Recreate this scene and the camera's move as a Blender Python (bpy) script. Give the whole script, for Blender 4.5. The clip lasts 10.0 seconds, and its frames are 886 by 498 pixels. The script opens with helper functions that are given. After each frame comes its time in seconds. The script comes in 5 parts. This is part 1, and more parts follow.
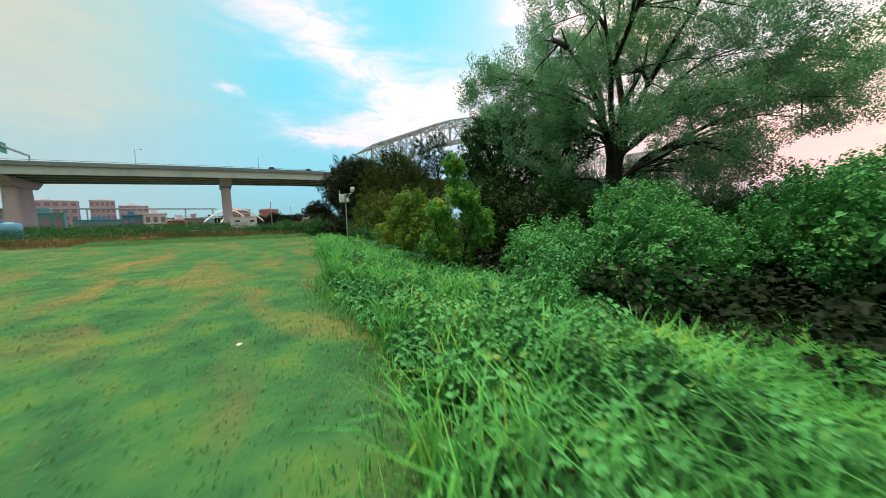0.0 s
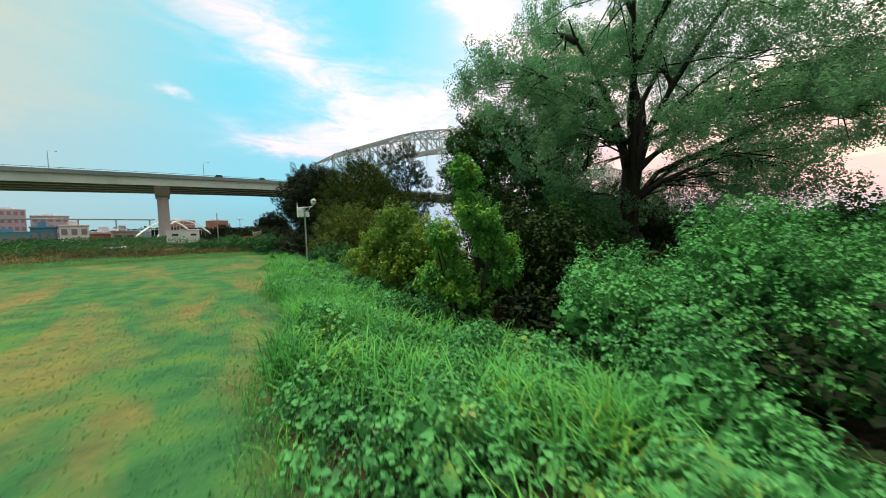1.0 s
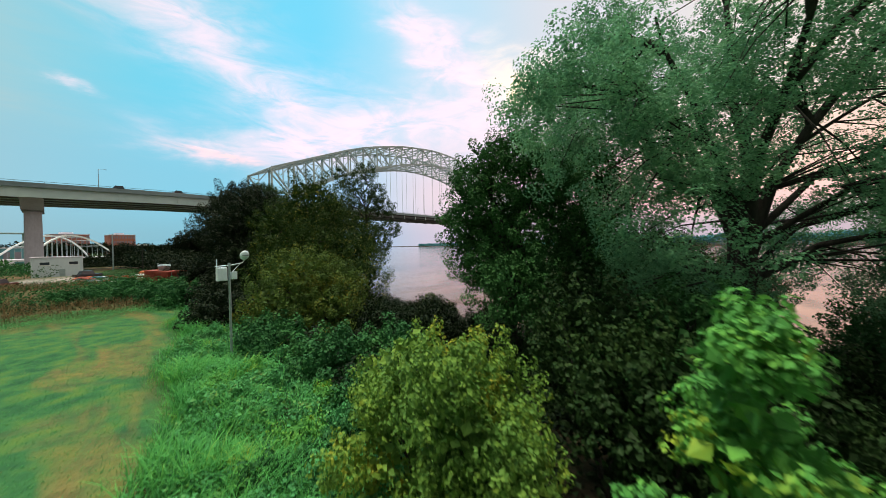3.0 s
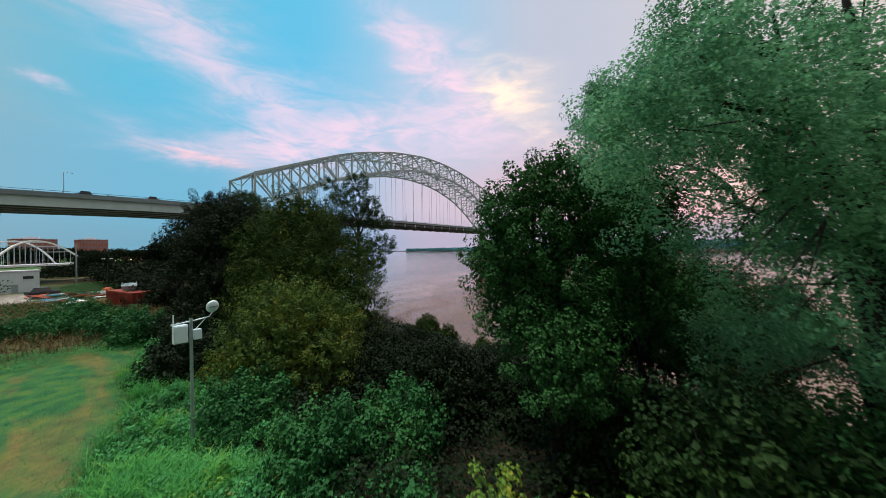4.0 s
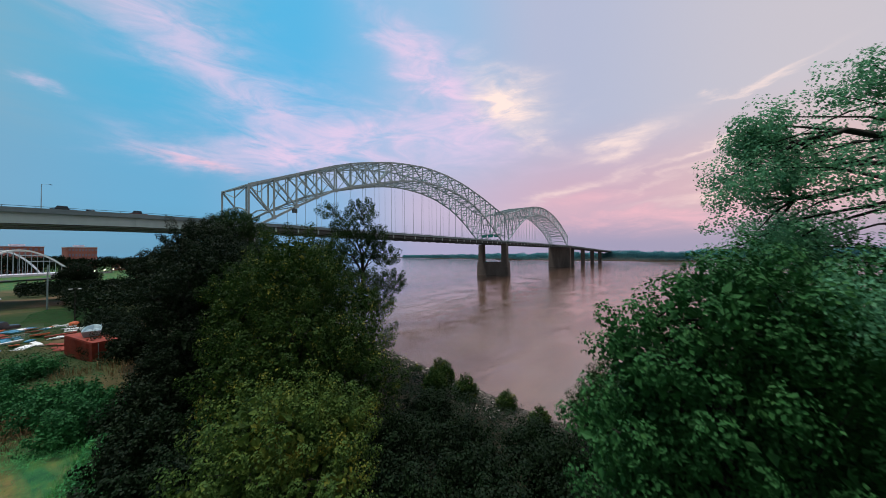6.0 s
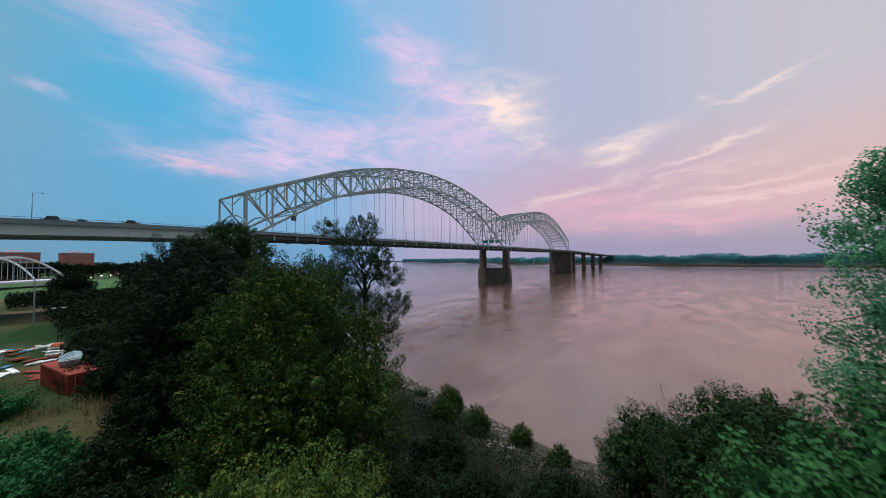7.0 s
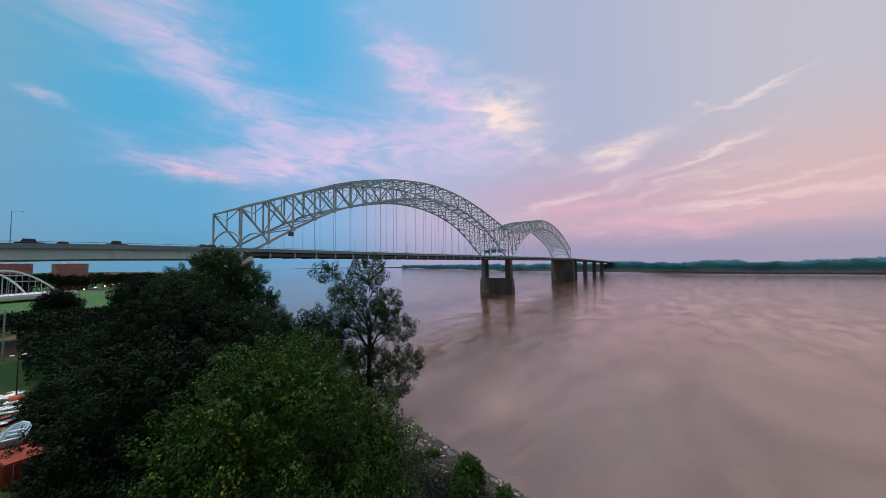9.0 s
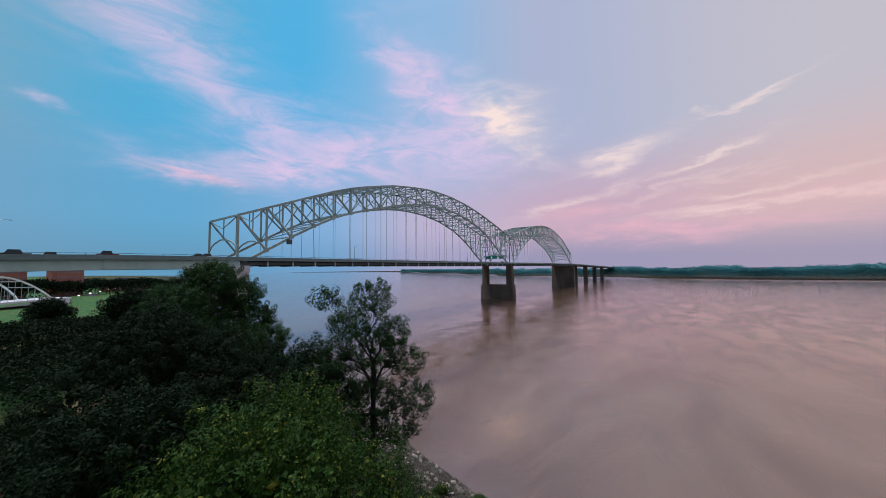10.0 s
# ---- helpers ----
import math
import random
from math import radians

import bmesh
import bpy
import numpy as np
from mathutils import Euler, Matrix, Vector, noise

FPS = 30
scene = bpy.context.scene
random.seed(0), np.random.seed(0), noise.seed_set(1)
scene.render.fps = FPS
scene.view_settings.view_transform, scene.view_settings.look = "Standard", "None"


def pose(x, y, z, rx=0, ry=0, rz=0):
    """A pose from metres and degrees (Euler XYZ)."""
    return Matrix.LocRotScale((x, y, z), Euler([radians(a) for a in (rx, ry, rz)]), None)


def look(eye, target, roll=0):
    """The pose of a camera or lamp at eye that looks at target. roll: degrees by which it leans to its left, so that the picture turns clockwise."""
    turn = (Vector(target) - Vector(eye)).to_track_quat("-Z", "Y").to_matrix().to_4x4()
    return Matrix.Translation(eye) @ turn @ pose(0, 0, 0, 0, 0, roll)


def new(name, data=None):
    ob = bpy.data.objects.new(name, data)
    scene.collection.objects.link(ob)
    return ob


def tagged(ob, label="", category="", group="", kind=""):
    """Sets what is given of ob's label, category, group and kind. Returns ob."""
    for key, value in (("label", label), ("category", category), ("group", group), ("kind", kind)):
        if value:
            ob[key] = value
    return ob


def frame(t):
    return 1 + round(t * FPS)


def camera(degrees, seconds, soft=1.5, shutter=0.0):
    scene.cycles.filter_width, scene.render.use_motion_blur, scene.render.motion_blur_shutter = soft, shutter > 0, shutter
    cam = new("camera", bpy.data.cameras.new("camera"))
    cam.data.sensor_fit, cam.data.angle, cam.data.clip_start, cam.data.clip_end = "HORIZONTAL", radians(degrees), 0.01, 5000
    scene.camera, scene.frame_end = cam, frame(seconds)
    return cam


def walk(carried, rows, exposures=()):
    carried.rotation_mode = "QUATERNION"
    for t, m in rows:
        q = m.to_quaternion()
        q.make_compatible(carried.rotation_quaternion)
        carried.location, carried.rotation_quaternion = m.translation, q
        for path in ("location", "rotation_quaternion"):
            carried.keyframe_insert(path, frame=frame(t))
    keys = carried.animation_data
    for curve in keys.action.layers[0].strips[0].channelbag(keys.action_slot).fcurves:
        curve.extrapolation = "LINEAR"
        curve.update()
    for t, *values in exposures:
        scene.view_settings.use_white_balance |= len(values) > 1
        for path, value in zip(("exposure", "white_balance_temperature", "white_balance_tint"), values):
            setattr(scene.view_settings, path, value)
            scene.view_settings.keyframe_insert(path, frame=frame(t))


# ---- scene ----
cam = camera(108.7, 10.0, soft=0.6, shutter=0.3)
PATH = [
    (0, (-77.408, -183.562, 12.17), (-76.279, -181.922, 11.985), -1.6),
    (0.5, (-76.574, -180.748, 12.419), (-75.35, -179.174, 12.266), -1.6),
    (1, (-75.721, -178.005, 12.887), (-74.403, -176.505, 12.77), -1.5),
    (1.5, (-74.994, -175.467, 13.651), (-73.593, -174.043, 13.562), -1.4),
    (2, (-74.214, -173.0, 14.61), (-72.75, -171.638, 14.542), -1.3),
    (2.5, (-73.242, -170.563, 15.609), (-71.724, -169.261, 15.563), -1.2),
    (4, (-69.951, -163.756, 19.013), (-68.341, -162.569, 19.014), -0.9),
    (4.5, (-68.924, -161.819, 20.228), (-67.305, -160.644, 20.243), -0.8),
    (5, (-67.907, -160.008, 21.497), (-66.286, -158.837, 21.521), -0.7),
    (5.5, (-66.849, -158.323, 22.786), (-65.227, -157.153, 22.817), -0.6),
    (7, (-63.753, -153.757, 26.462), (-62.129, -152.591, 26.525), -0.6),
    (7.5, (-62.678, -152.104, 27.767), (-61.054, -150.939, 27.841), -0.6),
    (8, (-61.756, -150.798, 29.27), (-60.13, -149.636, 29.347), -0.6),
    (8.5, (-60.694, -149.348, 30.612), (-59.069, -148.187, 30.7), -0.7),
    (9, (-59.618, -147.899, 31.954), (-57.992, -146.738, 32.051), -0.8),
    (9.5, (-58.546, -146.175, 33.193), (-56.919, -145.017, 33.3), -0.6),
    (10, (-57.517, -144.629, 34.329), (-55.889, -143.474, 34.451), -0.7),
]
walk(cam, [(t, look(e, g, r)) for t, e, g, r in PATH],
     exposures=[(0.0, 1.0, 9000, 4), (2.5, 0.9, 8700, 4), (4.0, 0.40, 7500, 7), (4.5, 0.32, 7400, 8), (5.5, 0.22, 6950, 10), (7.0, 0.12, 6550, 10), (10.0, 0.05, 6450, 10)])

# ---- sky and sun ----
world = bpy.data.worlds.new("sky")
scene.world = world
world.use_nodes = True


def sky():
    nt = world.node_tree
    nt.nodes.clear()
    N, L = nt.nodes.new, nt.links.new

    def math_node(op, a, b=None, c=None):
        n = N("ShaderNodeMath")
        n.operation = op
        for k, v in enumerate((a, b, c)):
            if v is None:
                continue
            if isinstance(v, (int, float)):
                n.inputs[k].default_value = v
            else:
                L(v, n.inputs[k])
        return n.outputs[0]

    def ramp(fac, stops):
        n = N("ShaderNodeValToRGB")
        n.color_ramp.interpolation = "EASE"
        el = n.color_ramp.elements
        while len(el) < len(stops):
            el.new(0.5)
        for e, (p, col) in zip(el, stops):
            e.position, e.color = p, (*col, 1)
        L(fac, n.inputs[0])
        return n.outputs[0]

    def mix(fac, a, b):
        n = N("ShaderNodeMix")
        n.data_type = "RGBA"
        if isinstance(fac, (int, float)):
            n.inputs[0].default_value = fac
        else:
            L(fac, n.inputs[0])
        for k, v in ((6, a), (7, b)):
            if isinstance(v, tuple):
                n.inputs[k].default_value = (*v, 1)
            else:
                L(v, n.inputs[k])
        return n.outputs[2]

    def smooth(v, lo, hi):
        n = N("ShaderNodeMapRange")
        n.interpolation_type = "SMOOTHSTEP"
        L(v, n.inputs[0])
        n.inputs[1].default_value, n.inputs[2].default_value = lo, hi
        return n.outputs[0]

    tc = N("ShaderNodeTexCoord")
    # turn the sky so that x runs to the west (sunset side), y away over the river
    rot = N("ShaderNodeVectorRotate")
    rot.rotation_type = "Z_AXIS"
    L(tc.outputs["Generated"], rot.inputs["Vector"])
    rot.inputs["Angle"].default_value = radians(54.8)
    sep = N("ShaderNodeSeparateXYZ")
    L(rot.outputs[0], sep.inputs[0])
    x, y, z = sep.outputs
    az = math_node("ARCTAN2", x, y)
    el = math_node("ARCSINE", z)
    a = math_node("MULTIPLY_ADD", az, 1 / radians(240), 0.5)
    low = ramp(a, [(0.0, (0.16, 0.18, 0.21)), (0.07, (0.18, 0.24, 0.30)), (0.19, (0.18, 0.31, 0.45)), (0.33, (0.12, 0.31, 0.48)), (0.41, (0.16, 0.34, 0.56)), (0.49, (0.36, 0.35, 0.53)),
                   (0.60, (0.33, 0.31, 0.46)), (0.72, (0.36, 0.32, 0.44)), (0.86, (0.40, 0.32, 0.38)), (1.0, (0.16, 0.18, 0.21))])
    mid = ramp(a, [(0.0, (0.18, 0.20, 0.23)), (0.07, (0.20, 0.25, 0.30)), (0.19, (0.20, 0.33, 0.46)), (0.33, (0.12, 0.37, 0.60)), (0.41, (0.22, 0.41, 0.66)), (0.49, (0.48, 0.43, 0.60)),
                   (0.60, (0.55, 0.39, 0.50)), (0.72, (0.64, 0.46, 0.47)), (0.86, (0.67, 0.46, 0.42)), (1.0, (0.18, 0.20, 0.23))])
    high = ramp(a, [(0.0, (0.24, 0.26, 0.29)), (0.07, (0.26, 0.29, 0.32)), (0.18, (0.26, 0.34, 0.40)), (0.33, (0.07, 0.40, 0.66)), (0.39, (0.08, 0.42, 0.72)), (0.49, (0.27, 0.46, 0.70)),
                    (0.58, (0.40, 0.45, 0.62)), (0.72, (0.52, 0.50, 0.57)), (0.86, (0.57, 0.53, 0.53)), (1.0, (0.24, 0.26, 0.29))])
    base = mix(smooth(el, radians(1), radians(8)), low, mid)
    base = mix(smooth(el, radians(9), radians(22)), base, high)
    # ragged edges for the clouds
    comb = N("ShaderNodeCombineXYZ")
    L(az, comb.inputs[0]), L(math_node("MULTIPLY", el, 1.8), comb.inputs[1])
    mp = N("ShaderNodeMapping")
    L(comb.outputs[0], mp.inputs[0])
    mp.inputs["Rotation"].default_value = (0, 0, radians(20))
    mp.inputs["Scale"].default_value = (0.8, 1.5, 1)

    def fbm(scale, detail, rough, dist, shift):
        m2 = N("ShaderNodeMapping")
        L(mp.outputs[0], m2.inputs[0])
        m2.inputs["Location"].default_value = (shift, shift * 0.7, 0)
        n = N("ShaderNodeTexNoise")
        L(m2.outputs[0], n.inputs["Vector"])
        n.inputs["Scale"].default_value, n.inputs["Detail"].default_value = scale, detail
        n.inputs["Roughness"].default_value, n.inputs["Distortion"].default_value = rough, dist
        return n.outputs[0]

    az2 = math_node("ADD", az, math_node("MULTIPLY_ADD", fbm(5.0, 7, 0.6, 0.6, 0.0), 0.26, -0.13))
    el2 = math_node("ADD", el, math_node("MULTIPLY_ADD", fbm(6.0, 7, 0.6, 0.6, 3.0), 0.13, -0.065))

    def bank(a0, e0, half, thick, tilt, weight):
        c, s = math.cos(radians(tilt)), math.sin(radians(tilt))
        dx, dy = math_node("SUBTRACT", az2, radians(a0)), math_node("SUBTRACT", el2, radians(e0))
        u = math_node("MULTIPLY_ADD", dx, c / radians(half), math_node("MULTIPLY", dy, s / radians(half)))
        v = math_node("MULTIPLY_ADD", dx, -s / radians(thick), math_node("MULTIPLY", dy, c / radians(thick)))
        r = math_node("ADD", math_node("MULTIPLY", u, u), math_node("MULTIPLY", v, v))
        return math_node("MULTIPLY", math_node("EXPONENT", math_node("MULTIPLY", r, -1.0)), weight)

    def total(rows):
        out = bank(*rows[0])
        for row in rows[1:]:
            out = math_node("ADD", out, bank(*row))
        return out

    texture = smooth(fbm(7.0, 9, 0.62, 0.8, 7.0), 0.30, 0.68)
    pink = total([(-38, 13.6, 7, 1.5, -7, 0.75), (-30, 15.5, 9, 2.0, -3, 0.5), (-22, 17.5, 13, 4.0, 4, 0.65), (-43, 31, 10, 4.5, -12, 0.45), (-38, 25.5, 11, 3.0, -16, 0.4), (-47, 35, 8, 5, -14, 0.4), (-30, 22.5, 8, 3.2, -20, 0.35),
                  (-9, 20.5, 14, 5, -8, 0.65), (-9, 34, 7, 3.0, -36, 0.45), (-3, 31, 8, 3.4, -38, 0.5), (3, 27, 9, 4.2, -30, 0.6), (6, 20, 10, 4, -18, 0.5), (-52.5, 19.5, 2.2, 0.8, -12, 0.5)])
    cream = total([(9, 27.5, 5, 2.2, -40, 0.5), (12, 24.4, 5.4, 3.0, -6, 1.1), (16, 19.5, 4, 1.3, -35, 0.4), (29, 17.0, 5, 1.3, 14, 0.75),
                   (39, 14.0, 7, 0.6, 16, 0.6), (44.5, 21.2, 4.0, 0.45, 14, 0.7), (48, 8.2, 12, 0.55, 4, 0.7), (46, 10.3, 6, 0.4, 7, 0.5), (22, 10.6, 10, 1.0, 16, 0.5), (36, 10.5, 8, 0.5, 12, 0.45)])
    rose = total([(36, 5.4, 20, 1.1, 1, 0.75), (24, 8.2, 10, 1.1, 6, 0.5), (50, 8.6, 9, 1.4, 3, 0.5), (-37, 13.2, 5, 0.8, -8, 0.5)])
    grey = total([(-66, 33, 22, 6, 8, 0.9), (-84, 22, 20, 6, 0, 0.8), (-70, 14, 12, 2.5, 5, 0.5)])
    soft = math_node("MULTIPLY_ADD", texture, 0.75, 0.25)
    col = mix(math_node("MINIMUM", math_node("MULTIPLY", grey, soft), 0.85), base, (0.34, 0.37, 0.40))
    col = mix(math_node("MINIMUM", math_node("MULTIPLY", pink, soft), 0.9), col, (0.74, 0.56, 0.77))
    col = mix(math_node("MINIMUM", math_node("MULTIPLY", cream, soft), 0.9), col, (0.96, 0.76, 0.70))
    col = mix(math_node("MINIMUM", math_node("MULTIPLY", rose, soft), 0.8), col, (0.80, 0.46, 0.54))
    # the cloud deck is brightest overhead
    over = N("ShaderNodeVectorMath")
    over.operation = "SCALE"
    L(col, over.inputs[0])
    L(math_node("MULTIPLY_ADD", smooth(el, radians(40), radians(75)), 2.0, 1.0), over.inputs["Scale"])
    col = over.outputs[0]
    air = N("ShaderNodeTexSky")
    air.sky_type = "NISHITA"
    air.sun_disc = False
    air.sun_elevation = radians(-4)
    air.sun_rotation = radians(329)
    bg = N("ShaderNodeBackground")
    L(col, bg.inputs[0])
    bg.inputs[1].default_value = 1.0
    bg2 = N("ShaderNodeBackground")
    L(air.outputs[0], bg2.inputs[0])
    bg2.inputs[1].default_value = 0.05
    add = N("ShaderNodeAddShader")
    L(bg.outputs[0], add.inputs[0])
    L(bg2.outputs[0], add.inputs[1])
    out = N("ShaderNodeOutputWorld")
    L(add.outputs[0], out.inputs[0])


sky()
sun_data = bpy.data.lights.new("sun", "SUN")
sun_data.energy, sun_data.angle, sun_data.color = 2.5, radians(10), (1.0, 0.94, 0.86)
sun = new("sun", sun_data)
sun.matrix_world = look((0, 0, 300), (45, -75, 0))


# ---- materials ----
def material(name, stops, scale=1.0, scale2=12.0, rough=0.7, metal=0.0, bump=0.0, bump_scale=30.0, spec=0.4, vary=0.0, streak=None):
    """stops: colours from the darkest patches to the lightest."""
    m = bpy.data.materials.new(name)
    m.use_nodes = True
    nt = m.node_tree
    N, L = nt.nodes.new, nt.links.new
    b = nt.nodes["Principled BSDF"]
    geo = N("ShaderNodeNewGeometry")
    vec = geo.outputs["Position"]
    if streak:
        mp = N("ShaderNodeMapping")
        mp.inputs["Scale"].default_value = streak
        L(vec, mp.inputs[0])
        vec = mp.outputs[0]
    n1, n2 = N("ShaderNodeTexNoise"), N("ShaderNodeTexNoise")
    for n, s in ((n1, scale), (n2, scale2)):
        L(vec, n.inputs["Vector"])
        n.inputs["Scale"].default_value, n.inputs["Detail"].default_value = s, 6
    mx = N("ShaderNodeMath")
    mx.operation = "MULTIPLY_ADD"
    L(n1.outputs[0], mx.inputs[0])
    mx.inputs[1].default_value = 0.62
    m2 = N("ShaderNodeMath")
    m2.operation = "MULTIPLY"
    L(n2.outputs[0], m2.inputs[0])
    m2.inputs[1].default_value = 0.38
    L(m2.outputs[0], mx.inputs[2])
    fac = mx.outputs[0]
    if vary:
        oi = N("ShaderNodeObjectInfo")
        m3 = N("ShaderNodeMath")
        m3.operation = "MULTIPLY_ADD"
        L(oi.outputs["Random"], m3.inputs[0])
        m3.inputs[1].default_value = vary
        m4 = N("ShaderNodeMath")
        m4.operation = "ADD"
        m4.inputs[1].default_value = -vary / 2
        L(fac, m4.inputs[0])
        L(m4.outputs[0], m3.inputs[2])
        fac = m3.outputs[0]
    r = N("ShaderNodeValToRGB")
    el = r.color_ramp.elements
    while len(el) < len(stops):
        el.new(0.5)
    for k, (e, c) in enumerate(zip(el, stops)):
        e.position = 0.32 + 0.36 * k / max(1, len(stops) - 1)
        e.color = (*c, 1)
    L(fac, r.inputs[0])
    L(r.outputs[0], b.inputs["Base Color"])
    b.inputs["Roughness"].default_value, b.inputs["Metallic"].default_value = rough, metal
    b.inputs["Specular IOR Level"].default_value = spec
    if bump:
        nb = N("ShaderNodeTexNoise")
        L(geo.outputs["Position"], nb.inputs["Vector"])
        nb.inputs["Scale"].default_value, nb.inputs["Detail"].default_value = bump_scale, 6
        bn = N("ShaderNodeBump")
        bn.inputs["Strength"].default_value, bn.inputs["Distance"].default_value = 0.8, bump
        L(nb.outputs[0], bn.inputs["Height"])
        L(bn.outputs[0], b.inputs["Normal"])
    return m


def leaf_material(name, stops, patch=0.35, glow=0.35, rough=0.6):
    """stops: (place, colour) over a mix of each leaf's own chance and broad patches."""
    m = bpy.data.materials.new(name)
    m.use_nodes = True
    nt = m.node_tree
    N, L = nt.nodes.new, nt.links.new
    b = nt.nodes["Principled BSDF"]
    geo = N("ShaderNodeNewGeometry")
    n1 = N("ShaderNodeTexNoise")
    L(geo.outputs["Position"], n1.inputs["Vector"])
    n1.inputs["Scale"].default_value, n1.inputs["Detail"].default_value = patch, 4
    mr = N("ShaderNodeMapRange")
    mr.inputs[1].default_value, mr.inputs[2].default_value = 0.3, 0.7
    L(n1.outputs[0], mr.inputs[0])
    mx = N("ShaderNodeMix")
    mx.inputs[0].default_value = 0.62
    L(geo.outputs["Random Per Island"], mx.inputs[2])
    L(mr.outputs[0], mx.inputs[3])
    r = N("ShaderNodeValToRGB")
    el = r.color_ramp.elements
    while len(el) < len(stops):
        el.new(0.5)
    for e, (p, c) in zip(el, stops):
        e.position, e.color = p, (*c, 1)
    L(mx.outputs[0], r.inputs[0])
    L(r.outputs[0], b.inputs["Base Color"])
    b.inputs["Roughness"].default_value = rough
    b.inputs["Specular IOR Level"].default_value = 0.10
    tr = N("ShaderNodeBsdfTranslucent")
    L(r.outputs[0], tr.inputs[0])
    ms = N("ShaderNodeMixShader")
    ms.inputs[0].default_value = glow
    L(b.outputs[0], ms.inputs[1])
    L(tr.outputs[0], ms.inputs[2])
    L(ms.outputs[0], nt.nodes["Material Output"].inputs[0])
    return m


def water_material():
    m = bpy.data.materials.new("river_water")
    m.use_nodes = True
    nt = m.node_tree
    N, L = nt.nodes.new, nt.links.new
    b = nt.nodes["Principled BSDF"]
    geo = N("ShaderNodeNewGeometry")

    def tex(scale, detail, stretch, turn, dist):
        mp = N("ShaderNodeMapping")
        mp.inputs["Rotation"].default_value = (0, 0, radians(turn))
        mp.inputs["Scale"].default_value = (1.0, stretch, 1.0)
        L(geo.outputs["Position"], mp.inputs[0])
        n = N("ShaderNodeTexNoise")
        L(mp.outputs[0], n.inputs["Vector"])
        n.inputs["Scale"].default_value, n.inputs["Detail"].default_value, n.inputs["Distortion"].default_value = scale, detail, dist
        return n.outputs[0]

    def calc(op, a, c, d=None):
        n = N("ShaderNodeMath")
        n.operation = op
        for k, v in enumerate((a, c, d)):
            if isinstance(v, (int, float)):
                n.inputs[k].default_value = v
            elif v is not None:
                L(v, n.inputs[k])
        return n.outputs[0]

    def span(v, lo, hi, a, c):
        n = N("ShaderNodeMapRange")
        n.interpolation_type = "SMOOTHSTEP"
        L(v, n.inputs[0])
        n.inputs[1].default_value, n.inputs[2].default_value, n.inputs[3].default_value, n.inputs[4].default_value = lo, hi, a, c
        return n.outputs[0]

    silt = tex(0.02, 7, 2.2, 62, 0.9)
    r = N("ShaderNodeValToRGB")
    r.color_ramp.elements[0].position, r.color_ramp.elements[0].color = 0.36, (0.080, 0.046, 0.034, 1)
    r.color_ramp.elements[1].position, r.color_ramp.elements[1].color = 0.64, (0.135, 0.086, 0.064, 1)
    L(silt, r.inputs[0])
    L(r.outputs[0], b.inputs["Base Color"])
    b.inputs["IOR"].default_value = 2.35
    b.inputs["Specular Tint"].default_value = (1.0, 0.82, 0.75, 1)
    # calm slicks and ruffled bands
    ruffle = span(tex(0.045, 7, 2.6, 66, 0.9), 0.36, 0.64, 0.25, 1.0)
    L(span(ruffle, 0.0, 1.0, 0.02, 0.05), b.inputs["Roughness"])
    h = calc("MULTIPLY_ADD", tex(0.35, 4, 2.4, 70, 0.8), 0.06, calc("MULTIPLY", tex(1.2, 4, 2.0, 50, 0.6), 0.12))
    h = calc("MULTIPLY_ADD", tex(3.2, 3, 1.6, 35, 0.4), 0.05, h)
    h = calc("MULTIPLY", h, ruffle)
    h = calc("MULTIPLY_ADD", tex(0.09, 5, 2.4, 60, 0.9), 0.05, h)
    bn = N("ShaderNodeBump")
    bn.inputs["Strength"].default_value, bn.inputs["Distance"].default_value = 0.6, 1.0
    L(h, bn.inputs["Height"])
    L(bn.outputs[0], b.inputs["Normal"])
    return m


STEEL = material("bridge_steel", [(0.19, 0.28, 0.31), (0.29, 0.39, 0.42), (0.37, 0.47, 0.50)], 0.06, 1.2, 0.55, 0.1)
# Dark steel; beneath the deck its darkness is painted shade.
STEEL_DARK = material("girder_underside", [(0.05, 0.07, 0.08), (0.10, 0.13, 0.14)], 0.08, 0.9, 0.7)
GIRDER = material("girder_paint", [(0.36, 0.52, 0.55), (0.44, 0.60, 0.63), (0.50, 0.66, 0.69)], 0.5, 3.0, 0.6, streak=(0.15, 1, 0.1))
CONCRETE = material("concrete", [(0.42, 0.42, 0.50), (0.54, 0.54, 0.63), (0.62, 0.62, 0.71)], 0.15, 2.5, 0.9, bump=0.02, bump_scale=4, streak=(1, 1, 0.3))
PIER_DARK = material("river_pier_concrete", [(0.06, 0.055, 0.055), (0.11, 0.10, 0.095), (0.17, 0.155, 0.15)], 0.1, 1.4, 0.9, bump=0.03, bump_scale=2, streak=(1, 1, 0.3))
ASPHALT = material("asphalt", [(0.04, 0.04, 0.045), (0.06, 0.06, 0.065)], 0.4, 20, 0.9, bump=0.01)
BARK = material("bark", [(0.010, 0.0095, 0.009), (0.022, 0.021, 0.020), (0.045, 0.042, 0.039)], 2.0, 14, 0.95, bump=0.03, bump_scale=18, streak=(1, 1, 0.25))
STONE = material("riprap_stone", [(0.05, 0.045, 0.04), (0.12, 0.105, 0.095), (0.24, 0.21, 0.19)], 0.8, 6, 0.9, bump=0.05, bump_scale=6, vary=0.35)
WHITE = material("white_paint", [(0.55, 0.57, 0.60), (0.70, 0.72, 0.74), (0.80, 0.81, 0.82)], 0.6, 5, 0.5)
